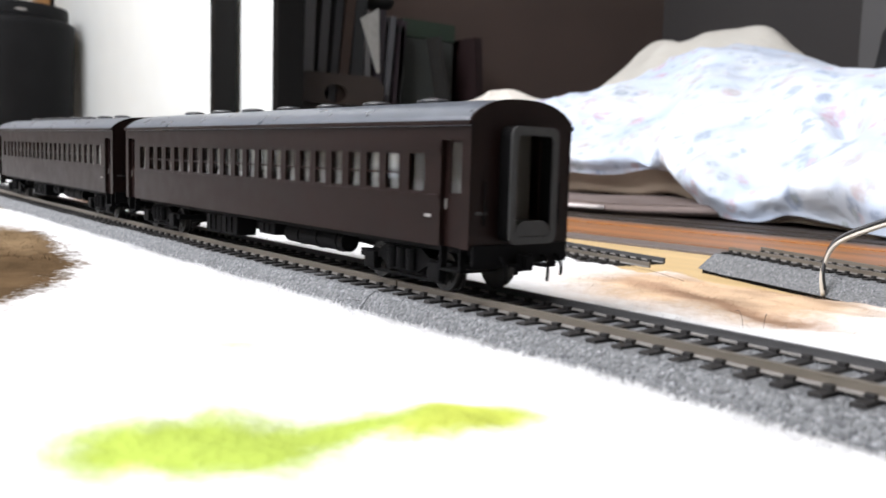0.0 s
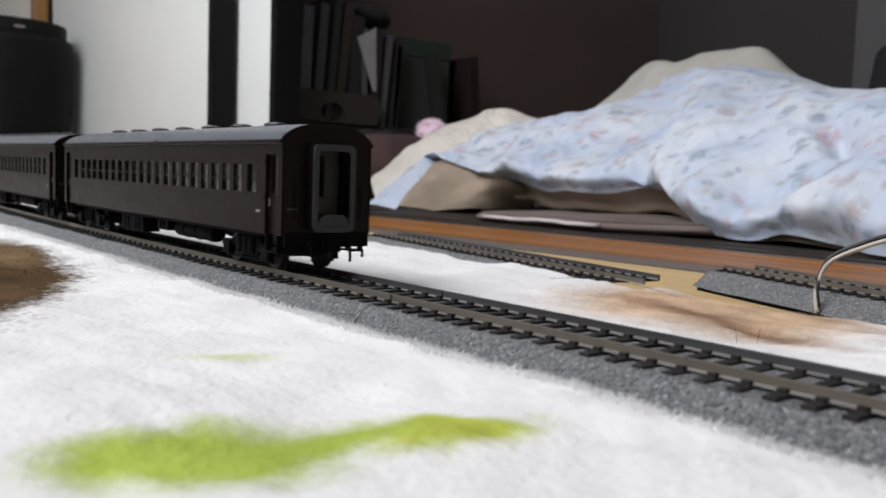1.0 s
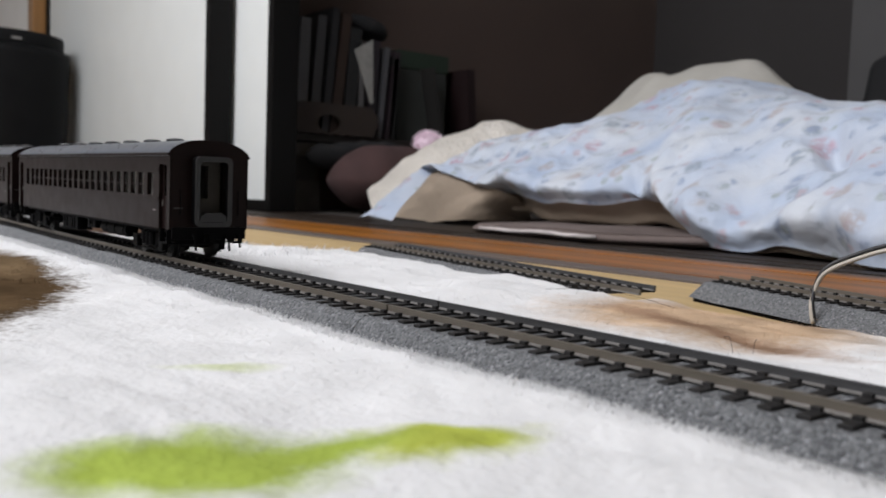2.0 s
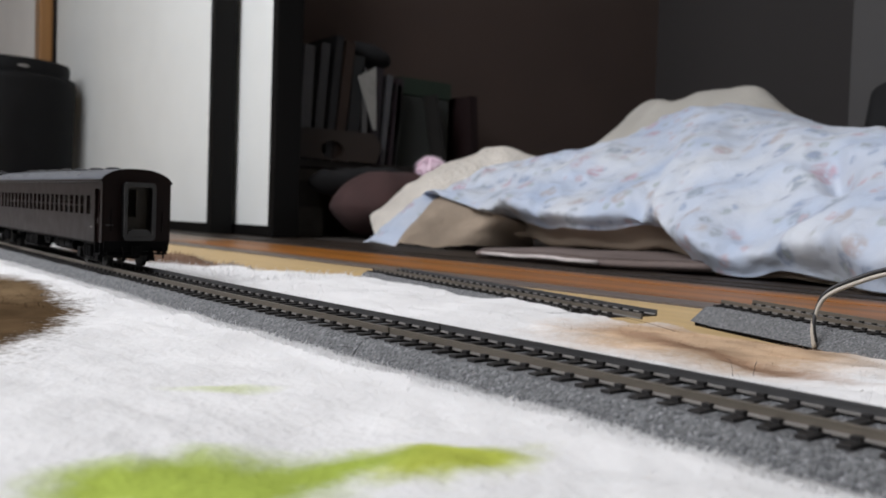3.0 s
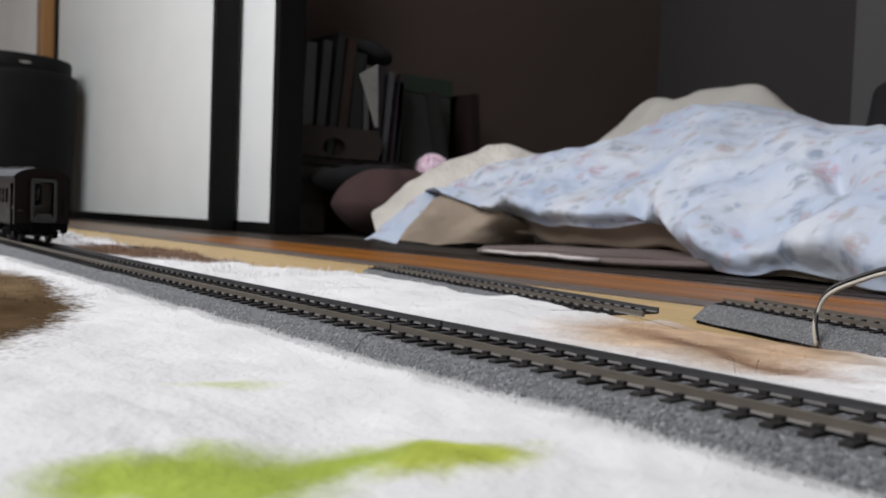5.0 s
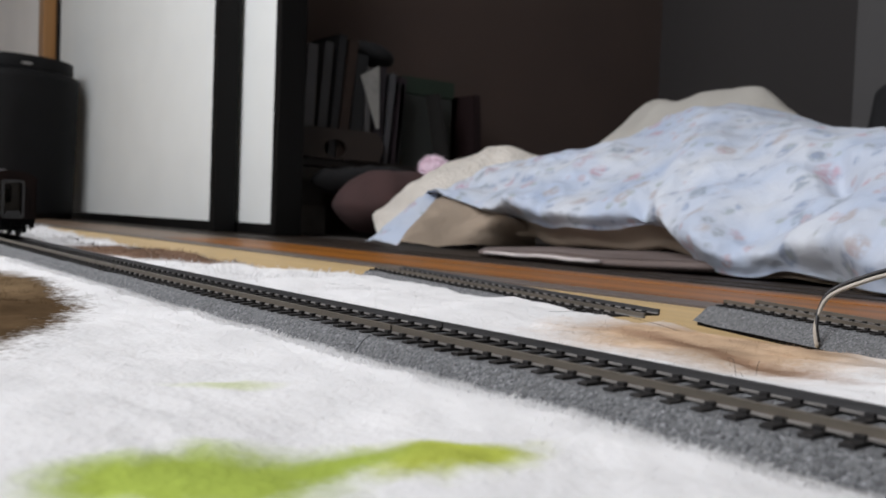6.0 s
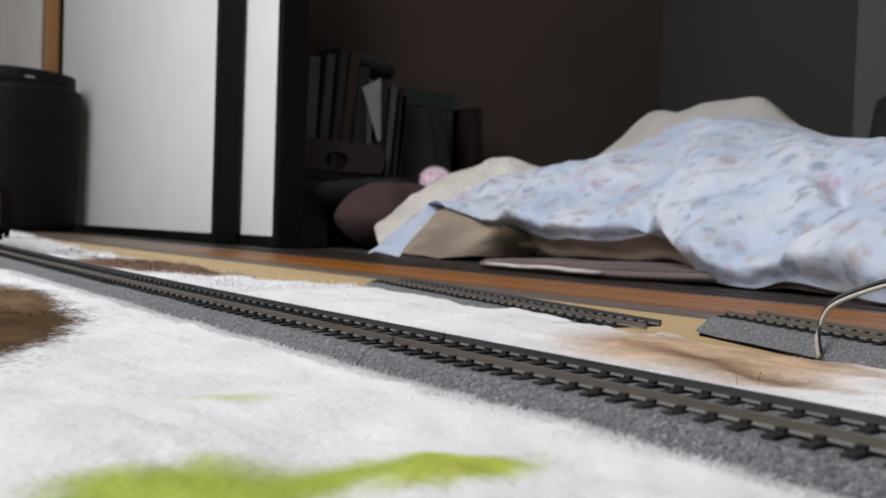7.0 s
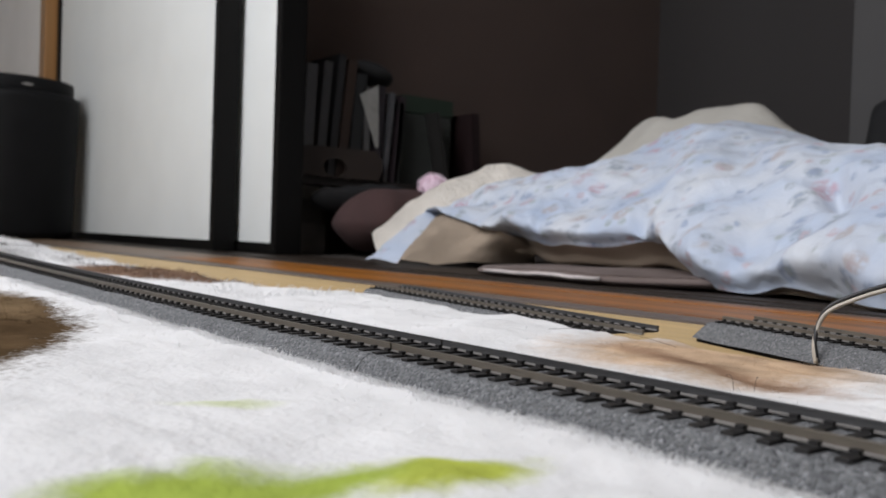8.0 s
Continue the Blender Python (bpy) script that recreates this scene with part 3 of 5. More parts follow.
def side_bm(sign):
    bm = bmesh.new()
    y0, y1 = sorted((sign * HALF, sign * (HALF - 0.0009)))
    x_a, x_b = DOORS[0][0], DOORS[1][1]
    box(bm, x_b, x_a, y0, y1, ZB, WIN_LO)
    box(bm, x_b, x_a, y0, y1, WIN_HI, ZE)
    edges = [x_a]
    for s0, s1 in window_spans():
        edges += [s1, s0]
    edges.append(x_b)
    for a, b in zip(edges[::2], edges[1::2]):
        box(bm, b, a, y0, y1, WIN_LO, WIN_HI)
    # corner posts and door heads
    box(bm, DOORS[0][1], 0, y0, y1, ZB, ZE)
    box(bm, -L_COACH, DOORS[1][0], y0, y1, ZB, ZE)
    for d in DOORS:
        box(bm, d[0], d[1], y0, y1, ZE - 0.0042, ZE)
    # rivet strips above and below the windows
    o0, o1 = sorted((sign * HALF, sign * (HALF + 0.0003)))
    box(bm, x_b, x_a, o0, o1, WIN_LO - 0.0019, WIN_LO - 0.0007)
    box(bm, x_b, x_a, o0, o1, WIN_HI + 0.0007, WIN_HI + 0.0017)
    return bm


def rounded_frame(bm, w_out, w_in, z0, z1, t_top, t_low, x0, x1, r=0.0024):
    """A rounded doorway frame facing along x."""
    def loop(w, za, zb, rr):
        pts = []
        for cx, cz, a0 in ((w - rr, zb - rr, 0), (-w + rr, zb - rr, 90), (-w + rr, za + rr, 180), (w - rr, za + rr, 270)):
            for k in range(5):
                a = radians(a0 + 22.5 * k)
                pts.append((cx + rr * math.cos(a), cz + rr * math.sin(a)))
        return pts
    o, i = loop(w_out, z0, z1, r), loop(w_in, z0 + t_low, z1 - t_top, r * 0.7)
    rings = [[bm.verts.new((x, p[0], p[1])) for p in q] for x, q in ((x0, o), (x1, o), (x1, i), (x0, i))]
    n = len(o)
    for a, b in zip(rings, rings[1:] + rings[:1]):
        for k in range(n):
            bm.faces.new((a[k], a[(k + 1) % n], b[(k + 1) % n], b[k]))


def bogie(coach, x):
    bg = new("bogie")
    bg.parent = coach
    bg.location = (x, 0, 0)
    for s in (-1, 1):
        bm = bmesh.new()
        y0, y1 = sorted((s * 0.0112, s * 0.0132))
        prism(bm, [(-0.0215, 0.0060), (-0.0215, 0.0082), (-0.0120, 0.0086), (-0.0085, 0.0108), (0.0085, 0.0108), (0.0120, 0.0086), (0.0215, 0.0082), (0.0215, 0.0060), (0.0110, 0.0064), (0.0060, 0.0038), (-0.0060, 0.0038), (-0.0110, 0.0064)], "y", y0, y1)
        for ax in (-0.0153, 0.0153):
            box(bm, ax - 0.0026, ax + 0.0026, min(s * 0.0118, s * 0.0145), max(s * 0.0118, s * 0.0145), 0.0030, 0.0080, 0.0005)
        for ax in (-0.0045, 0.0, 0.0045):
            tube(bm, (ax, s * 0.0136, 0.0045), (ax, s * 0.0136, 0.0105), 0.0016, seg=10)
        box(bm, -0.0175, 0.0175, min(s * 0.0120, s * 0.0128), max(s * 0.0120, s * 0.0128), 0.0022, 0.0030)
        part("side_frame", bm, BLACK_PLASTIC, bg)
    bm = bmesh.new()
    box(bm, -0.0050, 0.0050, -0.0112, 0.0112, 0.0070, 0.0118, 0.0005)
    box(bm, -0.0215, -0.0200, -0.0112, 0.0112, 0.0060, 0.0080)
    box(bm, 0.0200, 0.0215, -0.0112, 0.0112, 0.0060, 0.0080)
    part("bolster", bm, BLACK_PLASTIC, bg)
    wheels = []
    for ax in (-0.0153, 0.0153):
        bm = bmesh.new()
        for s in (-1, 1):
            tube(bm, (0, s * 0.0082, 0), (0, s * 0.0102, 0), 0.00525, seg=28)
            tube(bm, (0, s * 0.0076, 0), (0, s * 0.0083, 0), 0.0060, seg=28)
            for k in range(8):
                a = k * math.tau / 8
                tube(bm, (0.0034 * math.cos(a), s * 0.0100, 0.0034 * math.sin(a)), (0.0034 * math.cos(a), s * 0.0105, 0.0034 * math.sin(a)), 0.0006, seg=6)
        tube(bm, (0, -0.0115, 0), (0, 0.0115, 0), 0.0011, seg=8)
        w = part("wheelset", bm, WHEEL_STEEL, bg, "dull steel wheelset")
        w.location = (ax, 0, 0.00525)
        wheels.append(w)
    return wheels


def end_wall_bm(x0, x1):
    """End wall with an arched top and a doorway."""
    bm = bmesh.new()
    dw, dz0, dz1 = 0.0062, 0.0160, 0.0425
    # left, right and head pieces
    ztop = lambda y: ZE + (1 - DOME) * (ZTOP - ZE) * (1 - min(1, abs(y) / (HALF + 0.0006)) ** 2.6) ** 0.75
    ys = [-HALF, -0.0168, -0.0158, -0.0145, -0.0125, -0.010, -0.008, -dw]
    prism(bm, [(-HALF, ZB), (-dw, ZB)] + [(y, ztop(y) + 0.0003) for y in reversed(ys)], "x", x0, x1)
    prism(bm, [(dw, ZB), (HALF, ZB)] + [(-y, ztop(y) + 0.0003) for y in ys], "x", x0, x1)
    head = [(-dw, dz1), (dw, dz1)] + [(y, ztop(y) + 0.0003) for y in (dw, 0.003, 0, -0.003, -dw)]
    prism(bm, head, "x", x0, x1)
    box(bm, x0, x1, -dw, dw, ZB, dz0)
    return bm


def coach():
    """A dark brown passenger coach; its origin lies on the railhead below its tail end, and it stretches towards -x."""
    c = empty("passenger_coach", "dark brown model passenger coach with grey roof on the track", "model train", "coaches of the train")
    for s in (-1, 1):
        part("side_wall", side_bm(s), COACH_BROWN, c)
    for x0, x1 in ((-0.0009, 0.0), (-L_COACH, -L_COACH + 0.0009)):
        part("end_wall", end_wall_bm(x0, x1), COACH_BROWN, c)
    # roof: shell with eaves
    prof = roof_outline(22)
    rows = []
    n = 60
    for i in range(n + 1):
        u = i / n
        x = -0.0003 - (L_COACH - 0.0006) * (u - 0.105 * math.sin(math.tau * u))
        e = min(abs(x + 0.0003), abs(x + L_COACH - 0.0003))
        k = 1 - DOME * max(0, 1 - e / 0.013) ** 2
        rows.append([(x, p[0], ZE + (p[1] - ZE) * k) for p in prof])
    bm = rows_mesh(rows)
    inner = [[(x, y * 0.95, z - 0.0011) for x, y, z in r] for r in rows]
    bm2 = rows_mesh(inner)
    me = bpy.data.meshes.new("tmp")
    bm2.to_mesh(me)
    bm2.free()
    bm.from_mesh(me)
    bpy.data.meshes.remove(me)
    bm.verts.ensure_lookup_table()
    bmesh.ops.bridge_loops(bm, edges=[e for e in bm.edges if e.is_boundary])
    part("roof", bm, COACH_ROOF, c, "satin grey arched roof", smooth=True)
    for s in (-1, 1):
        bm = bmesh.new()
        box(bm, -L_COACH, 0, min(s * HALF, s * (HALF + 0.0009)), max(s * HALF, s * (HALF + 0.0009)), ZE - 0.0006, ZE + 0.0006, 0.0002)
        part("gutter", bm, COACH_BROWN, c)
    # roof ventilators
    bm = bmesh.new()
    bmesh.ops.create_uvsphere(bm, u_segments=16, v_segments=8, radius=1.0, matrix=Matrix.LocRotScale((0, 0, 0.0005), None, (0.0060, 0.0040, 0.0011)))
    tube(bm, (0, 0, -0.0016), (0, 0, 0.0008), 0.0022, seg=12)
    vent = mesh_of("ventilator", bm, VENT_BLACK, True)
    for k in range(7):
        ob = new("ventilator", vent)
        ob.location = (-0.0385 - 0.0288 * k, 0, ZTOP)
        ob.parent = c
    # glass
    spans = window_spans()
    panes = {}
    for s in (-1, 1):
        y = s * (HALF - 0.0011)
        for s0, s1 in spans:
            w = round(s1 - s0 + 0.0006, 5)
            if w not in panes:
                bm = bmesh.new()
                box(bm, -w / 2, w / 2, -0.00015, 0.00015, 0, WIN_HI - WIN_LO + 0.0006)
                panes[w] = mesh_of("window_pane", bm, GLASS)
            ob = new("window_pane", panes[w])
            ob.location = ((s0 + s1) / 2, y, WIN_LO - 0.0003)
            ob.parent = c
            ob.visible_shadow = False
    # sash bar in each window
    bm = bmesh.new()
    box(bm, -0.0032, 0.0032, -0.0003, 0.0003, -0.0003, 0.0003)
    bar = mesh_of("sash_bar", bm, COACH_BROWN)
    for s in (-1, 1):
        for s0, s1 in spans[1:-1]:
            ob = new("sash_bar", bar)
            ob.location = ((s0 + s1) / 2, s * (HALF - 0.0006), (WIN_LO + WIN_HI) / 2 - 0.0004)
            ob.parent = c
    # recessed vestibule doors
    for s in (-1, 1):
        for d0, d1 in DOORS:
            door = new("door")
            door.parent = c
            bm = bmesh.new()
            y = s * (HALF - 0.0020)
            y0, y1 = y - 0.0004, y + 0.0004
            box(bm, d0, d1, y0, y1, ZB, 0.0268)
            box(bm, d0, d1, y0, y1, 0.0395, ZE - 0.0042)
            box(bm, d0, d0 + 0.0022, y0, y1, 0.0268, 0.0395)
            box(bm, d1 - 0.0022, d1, y0, y1, 0.0268, 0.0395)
            part("door_leaf", bm, COACH_BROWN, door)
            bm = bmesh.new()
            box(bm, d0 + 0.0022, d1 - 0.0022, y - 0.00015, y + 0.00015, 0.0268, 0.0395)
            p = part("pane", bm, GLASS, door)
            p.visible_shadow = False
            bm = bmesh.new()
            box(bm, d0 + 0.0010, d0 + 0.0013, min(y, y + s * 0.0009), max(y, y + s * 0.0009), 0.0225, 0.0252)
            part("handle", bm, LETTER, door)
            bm = bmesh.new()
            for xe in (d0, d1):
                box(bm, xe - 0.0003, xe + 0.0003, min(y, s * HALF), max(y, s * HALF), ZB, ZE - 0.0042)
            part("door_jamb", bm, COACH_BROWN, c)
    # gangways
    for e in (0, 1):
        bm = bmesh.new()
        x0, x1 = (0.0, 0.0040) if e == 0 else (-L_COACH - 0.0040, -L_COACH)
        rounded_frame(bm, 0.0080, 0.0066, 0.0148, 0.0440, 0.0022, 0.0018, x0, x1)
        part("gangway_bellows", bm, BLACK_PLASTIC, c, "black pleated bellows")
        bm = bmesh.new()
        x0, x1 = (0.0041, 0.0048) if e == 0 else (-L_COACH - 0.0048, -L_COACH - 0.0041)
        rounded_frame(bm, 0.0082, 0.0063, 0.0144, 0.0440, 0.0022, 0.0018, x0, x1)
        part("gangway_frame", bm, GANGWAY_GREY, c, "grey corridor connection frame")
        bm = bmesh.new()
        xa, xb = (0.0005, 0.0046) if e == 0 else (-L_COACH - 0.0046, -L_COACH - 0.0005)
        prism(bm, [(-0.0060, 0.0164), (0.0060, 0.0164), (0.0056, 0.0190), (0.0036, 0.0203), (-0.0036, 0.0203), (-0.0056, 0.0190)], "x", xa, xb)
        part("foot_plate", bm, GANGWAY_GREY, c)
        # inner door with a window
        bm = bmesh.new()
        x = -0.0040 if e == 0 else -L_COACH + 0.0040
        box(bm, x - 0.0004, x + 0.0004, -0.0062, 0.0062, 0.0160, 0.0262)
        box(bm, x - 0.0004, x + 0.0004, -0.0062, -0.0046, 0.0262, 0.0430)
        box(bm, x - 0.0004, x + 0.0004, 0.0008, 0.0062, 0.0262, 0.0430)
        box(bm, x - 0.0004, x + 0.0004, -0.0046, 0.0008, 0.0400, 0.0430)
        part("gangway_door", bm, TAN, c, "dull tan end door with a dark window")
    # floor, seats and partitions
    bm = bmesh.new()
    box(bm, -L_COACH + 0.0012, -0.0012, -HALF + 0.0042, HALF - 0.0042, ZB, ZB + 0.0025)
    part("floor_plate", bm, TAN, c)
    for x in (-0.0145, -0.028, -L_COACH + 0.0145):
        bm = bmesh.new()
        box(bm, x - 0.0004, x + 0.0004, -HALF + 0.0020, -0.0045, ZB + 0.0026, ZE)
        box(bm, x - 0.0004, x + 0.0004, 0.0045, HALF - 0.0020, ZB + 0.0026, ZE)
        part("partition", bm, TAN, c)
    bm = bmesh.new()
    for s in (-1, 1):
        y0, y1 = sorted((s * 0.0045, s * 0.0150))
        box(bm, -0.0010, 0.0010, y0, y1, 0.0, 0.0130, 0.0004)
        box(bm, -0.0060, 0.0060, y0, y1, 0.0, 0.0055, 0.0004)
    seat = mesh_of("seat_bay", bm, SEAT_BLUE)
    for k in range(10):
        ob = new("seat_bay", seat)
        ob.location = (-0.0395 - 0.0188 * k, 0, ZB + 0.0025)
        ob.parent = c
    # underframe and boxes
    bm = bmesh.new()
    box(bm, -L_COACH + 0.002, -0.002, -0.0135, 0.0135, ZB - 0.0018, ZB)
    box(bm, -L_COACH + 0.002, -0.002, -0.0030, 0.0030, ZB - 0.0045, ZB - 0.0018)
    part("underframe", bm, BLACK_PLASTIC, c)
    for s in (-1, 1):
        for x0, x1, zl in ((-0.166, -0.152, 0.0042), (-0.1515, -0.138, 0.0042), (-0.120, -0.108, 0.0070)):
            bm = bmesh.new()
            box(bm, x0, x1, min(s * 0.006, s * 0.0140), max(s * 0.006, s * 0.0140), zl, ZB - 0.0018, 0.0006)
            for k in range(1, 3):
                xk = x0 + (x1 - x0) * k / 3
                box(bm, xk - 0.0003, xk + 0.0003, min(s * 0.0139, s * 0.0145), max(s * 0.0139, s * 0.0145), zl + 0.0008, ZB - 0.0022)
            part("equipment_box", bm, BLACK_PLASTIC, c)
        bm = bmesh.new()
        tube(bm, (-0.103, s * 0.0098, 0.0086), (-0.066, s * 0.0098, 0.0086), 0.0032, seg=18)
        for xk in (-0.094, -0.082, -0.070):
            tube(bm, (xk - 0.0005, s * 0.0098, 0.0086), (xk + 0.0005, s * 0.0098, 0.0086), 0.0035, seg=18)
            box(bm, xk - 0.0004, xk + 0.0004, s * 0.0098 - 0.0004, s * 0.0098 + 0.0004, 0.0100, ZB - 0.0015)
        part("air_tank", bm, BLACK_PLASTIC, c)
    # end fittings
    for e in (0, 1):
        d = 1 if e == 0 else -1
        x = 0.0 if e == 0 else -L_COACH
        bm = bmesh.new()
        box(bm, min(x, x + d * 0.0008), max(x, x + d * 0.0008), -0.0165, 0.0165, ZB - 0.0040, ZB + 0.0010)
        part("buffer_beam", bm, BLACK_PLASTIC, c)
        bm = bmesh.new()
        box(bm, min(x - d * 0.004, x + d * 0.0040), max(x - d * 0.004, x + d * 0.0040), -0.0014, 0.0014, 0.0078, 0.0112, 0.0003)
        box(bm, min(x + d * 0.0022, x + d * 0.0030), max(x + d * 0.0022, x + d * 0.0030), -0.0030, 0.0022, 0.0072, 0.0116, 0.0003)
        part("coupler", bm, BLACK_PLASTIC, c)
        for y, zl in ((-0.0075, 0.0045), (0.0075, 0.0040), (0.0125, 0.0055)):
            pts = spline([(x, y, ZB - 0.002), (x + d * 0.0022, y, ZB - 0.003), (x + d * 0.0028, y + 0.0004, 0.0075), (x + d * 0.0020, y + 0.001, zl)], 9)
            part("brake_hose", cable(pts, 0.0005, 6), BLACK_PLASTIC, c)
        for s in (-1, 1):
            bm = bmesh.new()
            xs = x - d * 0.0075
            box(bm, xs - 0.0042, xs + 0.0042, min(s * 0.0125, s * 0.0172), max(s * 0.0125, s * 0.0172), 0.0068, 0.0074)
            box(bm, xs - 0.0042, xs - 0.0036, min(s * 0.0150, s * 0.0172), max(s * 0.0150, s * 0.0172), 0.0068, ZB)
            box(bm, xs + 0.0036, xs + 0.0042, min(s * 0.0150, s * 0.0172), max(s * 0.0150, s * 0.0172), 0.0068, ZB)
            part("door_step", bm, BLACK_PLASTIC, c)
            bm = bmesh.new()
            yy = s * 0.0130
            tube(bm, (x + d * 0.0006, yy, 0.0190), (x + d * 0.0006, yy, 0.0300), 0.00025, seg=6)
            part("grab_rail", bm, BLACK_PLASTIC, c)
    # lettering as plain bars
    for x0, x1, z in ((-0.0178, -0.0150, 0.0202),):
        bm = bmesh.new()
        box(bm, x0, x1, -HALF - 0.0003, -HALF - 0.00005, z, z + 0.0008)
        part("lettering", bm, LETTER, c)
    bm = bmesh.new()
    box(bm, 0.00005, 0.0003, -0.0155, -0.0118, 0.0216, 0.0224)
    part("lettering", bm, GANGWAY_GREY, c)
    wheels = []
    for x in (-0.0330, -L_COACH + 0.0330):
        wheels += bogie(c, x)
    return c, wheels


SPEED, TAIL0, COUPLED = 0.0936, -0.1620, 0.2695


def coach_pose(tail):
    xa, xb = tail - 0.033, tail - L_COACH + 0.033
    za, zb = rise(xa), rise(xb)
    tilt = math.atan2(zb - za, xa - xb)
    return pose(tail, 0, RAIL_Z + za - 0.033 * math.tan(tilt), 0, math.degrees(tilt), 0)


first_coach, wheels_a = coach()
second_coach = copy_thing(first_coach, coach_pose(TAIL0 - COUPLED))
first_coach.matrix_basis = coach_pose(TAIL0)
# added sheets behind the panes stand for the glass reflecting its surroundings
for pane in [o for o in second_coach.children if o.name.startswith("window_pane")]:
    bm = bmesh.new()
    box(bm, -0.0036, 0.0036, -0.0003, 0.0003, 0, WIN_HI - WIN_LO + 0.0004)
    glare = part("window_blind", bm, PANE_GLARE, second_coach, "added pale sheet that stands for the reflection in the window")
    glare.location = pane.location - Vector((0, math.copysign(0.0009, pane.location.y), 0))
wheels_b = [o for o in second_coach.children_recursive if o.name.startswith("wheelset")]

# ---- the white rug ----
RUG_X0, RUG_X1, RUG_Y0 = -1.75, 0.75, -0.85


def rug_edge(x):
    e = 0.126 + 0.040 * min(1, max(0, -0.95 - x) / 0.4)
    k = min(1, max(0, (x + 0.52) / 0.08))
    beside = max(0.157, 0.1965 - (x + 0.5) * 0.155 - 0.004)
    e = e * (1 - k) + beside * k
    return e + 0.010 * wave(x, 0, 0, 9, 3.1) + 0.006 * wave(x, 0, 0, 31, 1.7)


def rug_z(x, y):
    """Height of the pile's body."""
    a = abs(y)
    calm = 0.25 + 0.75 * min(1, max(0, (a - 0.03) / 0.05))
    z = 0.0102 + calm * (0.0026 * wave(x, y, 0, 11, 0.4) + 0.0027 * wave(x, y, 0, 30, 5.0)) + 0.0012 * abs(wave(x * 0.6, y * 1.3, 0, 70, 2.0)) + 0.0008 * wave(x, y, 0, 120, 7.0)
    lift = rise(x)
    z += 0.55 * lift
    if a < 0.075:
        # pressed down by the track, lofted just beside it
        foot = 0.0226 if y < 0 else 0.0235
        if a < foot:
            z = min(z, 0.0030 + lift)
        else:
            k = min(1, (a - foot) / 0.005)
            loft = 0.0004 + 0.0005 * min(1, max(0, (x + 0.26) / 0.16)) if y < 0 else 0.0006
            z = ((0.0099 + 0.0004 * min(1, max(0, (x + 0.26) / 0.16)) if y < 0 else 0.0075) + lift) * (1 - k) + (z + loft * math.exp(-((a - 0.032) / 0.014) ** 2)) * k
    # lower where the loose section lies propped up
    z -= 0.0045 * min(1, max(0, (x + 0.21) / 0.06)) * min(1, max(0, (y - 0.10) / 0.04))
    # pressed down under the spare track
    if -0.52 < x < -0.22:
        c = 0.1965 + (x + 0.5) * (-0.041 / 0.264)
        if abs(y - c) < 0.03:
            k = max(0.0, (abs(y - c) - 0.019) / 0.011)
            z = z * k + 0.003 * (1 - k)
    e = rug_edge(x) - y
    if e < 0.02:
        z *= max(0.15, min(1, e / 0.02)) ** 0.5
    return max(0.0012, z)


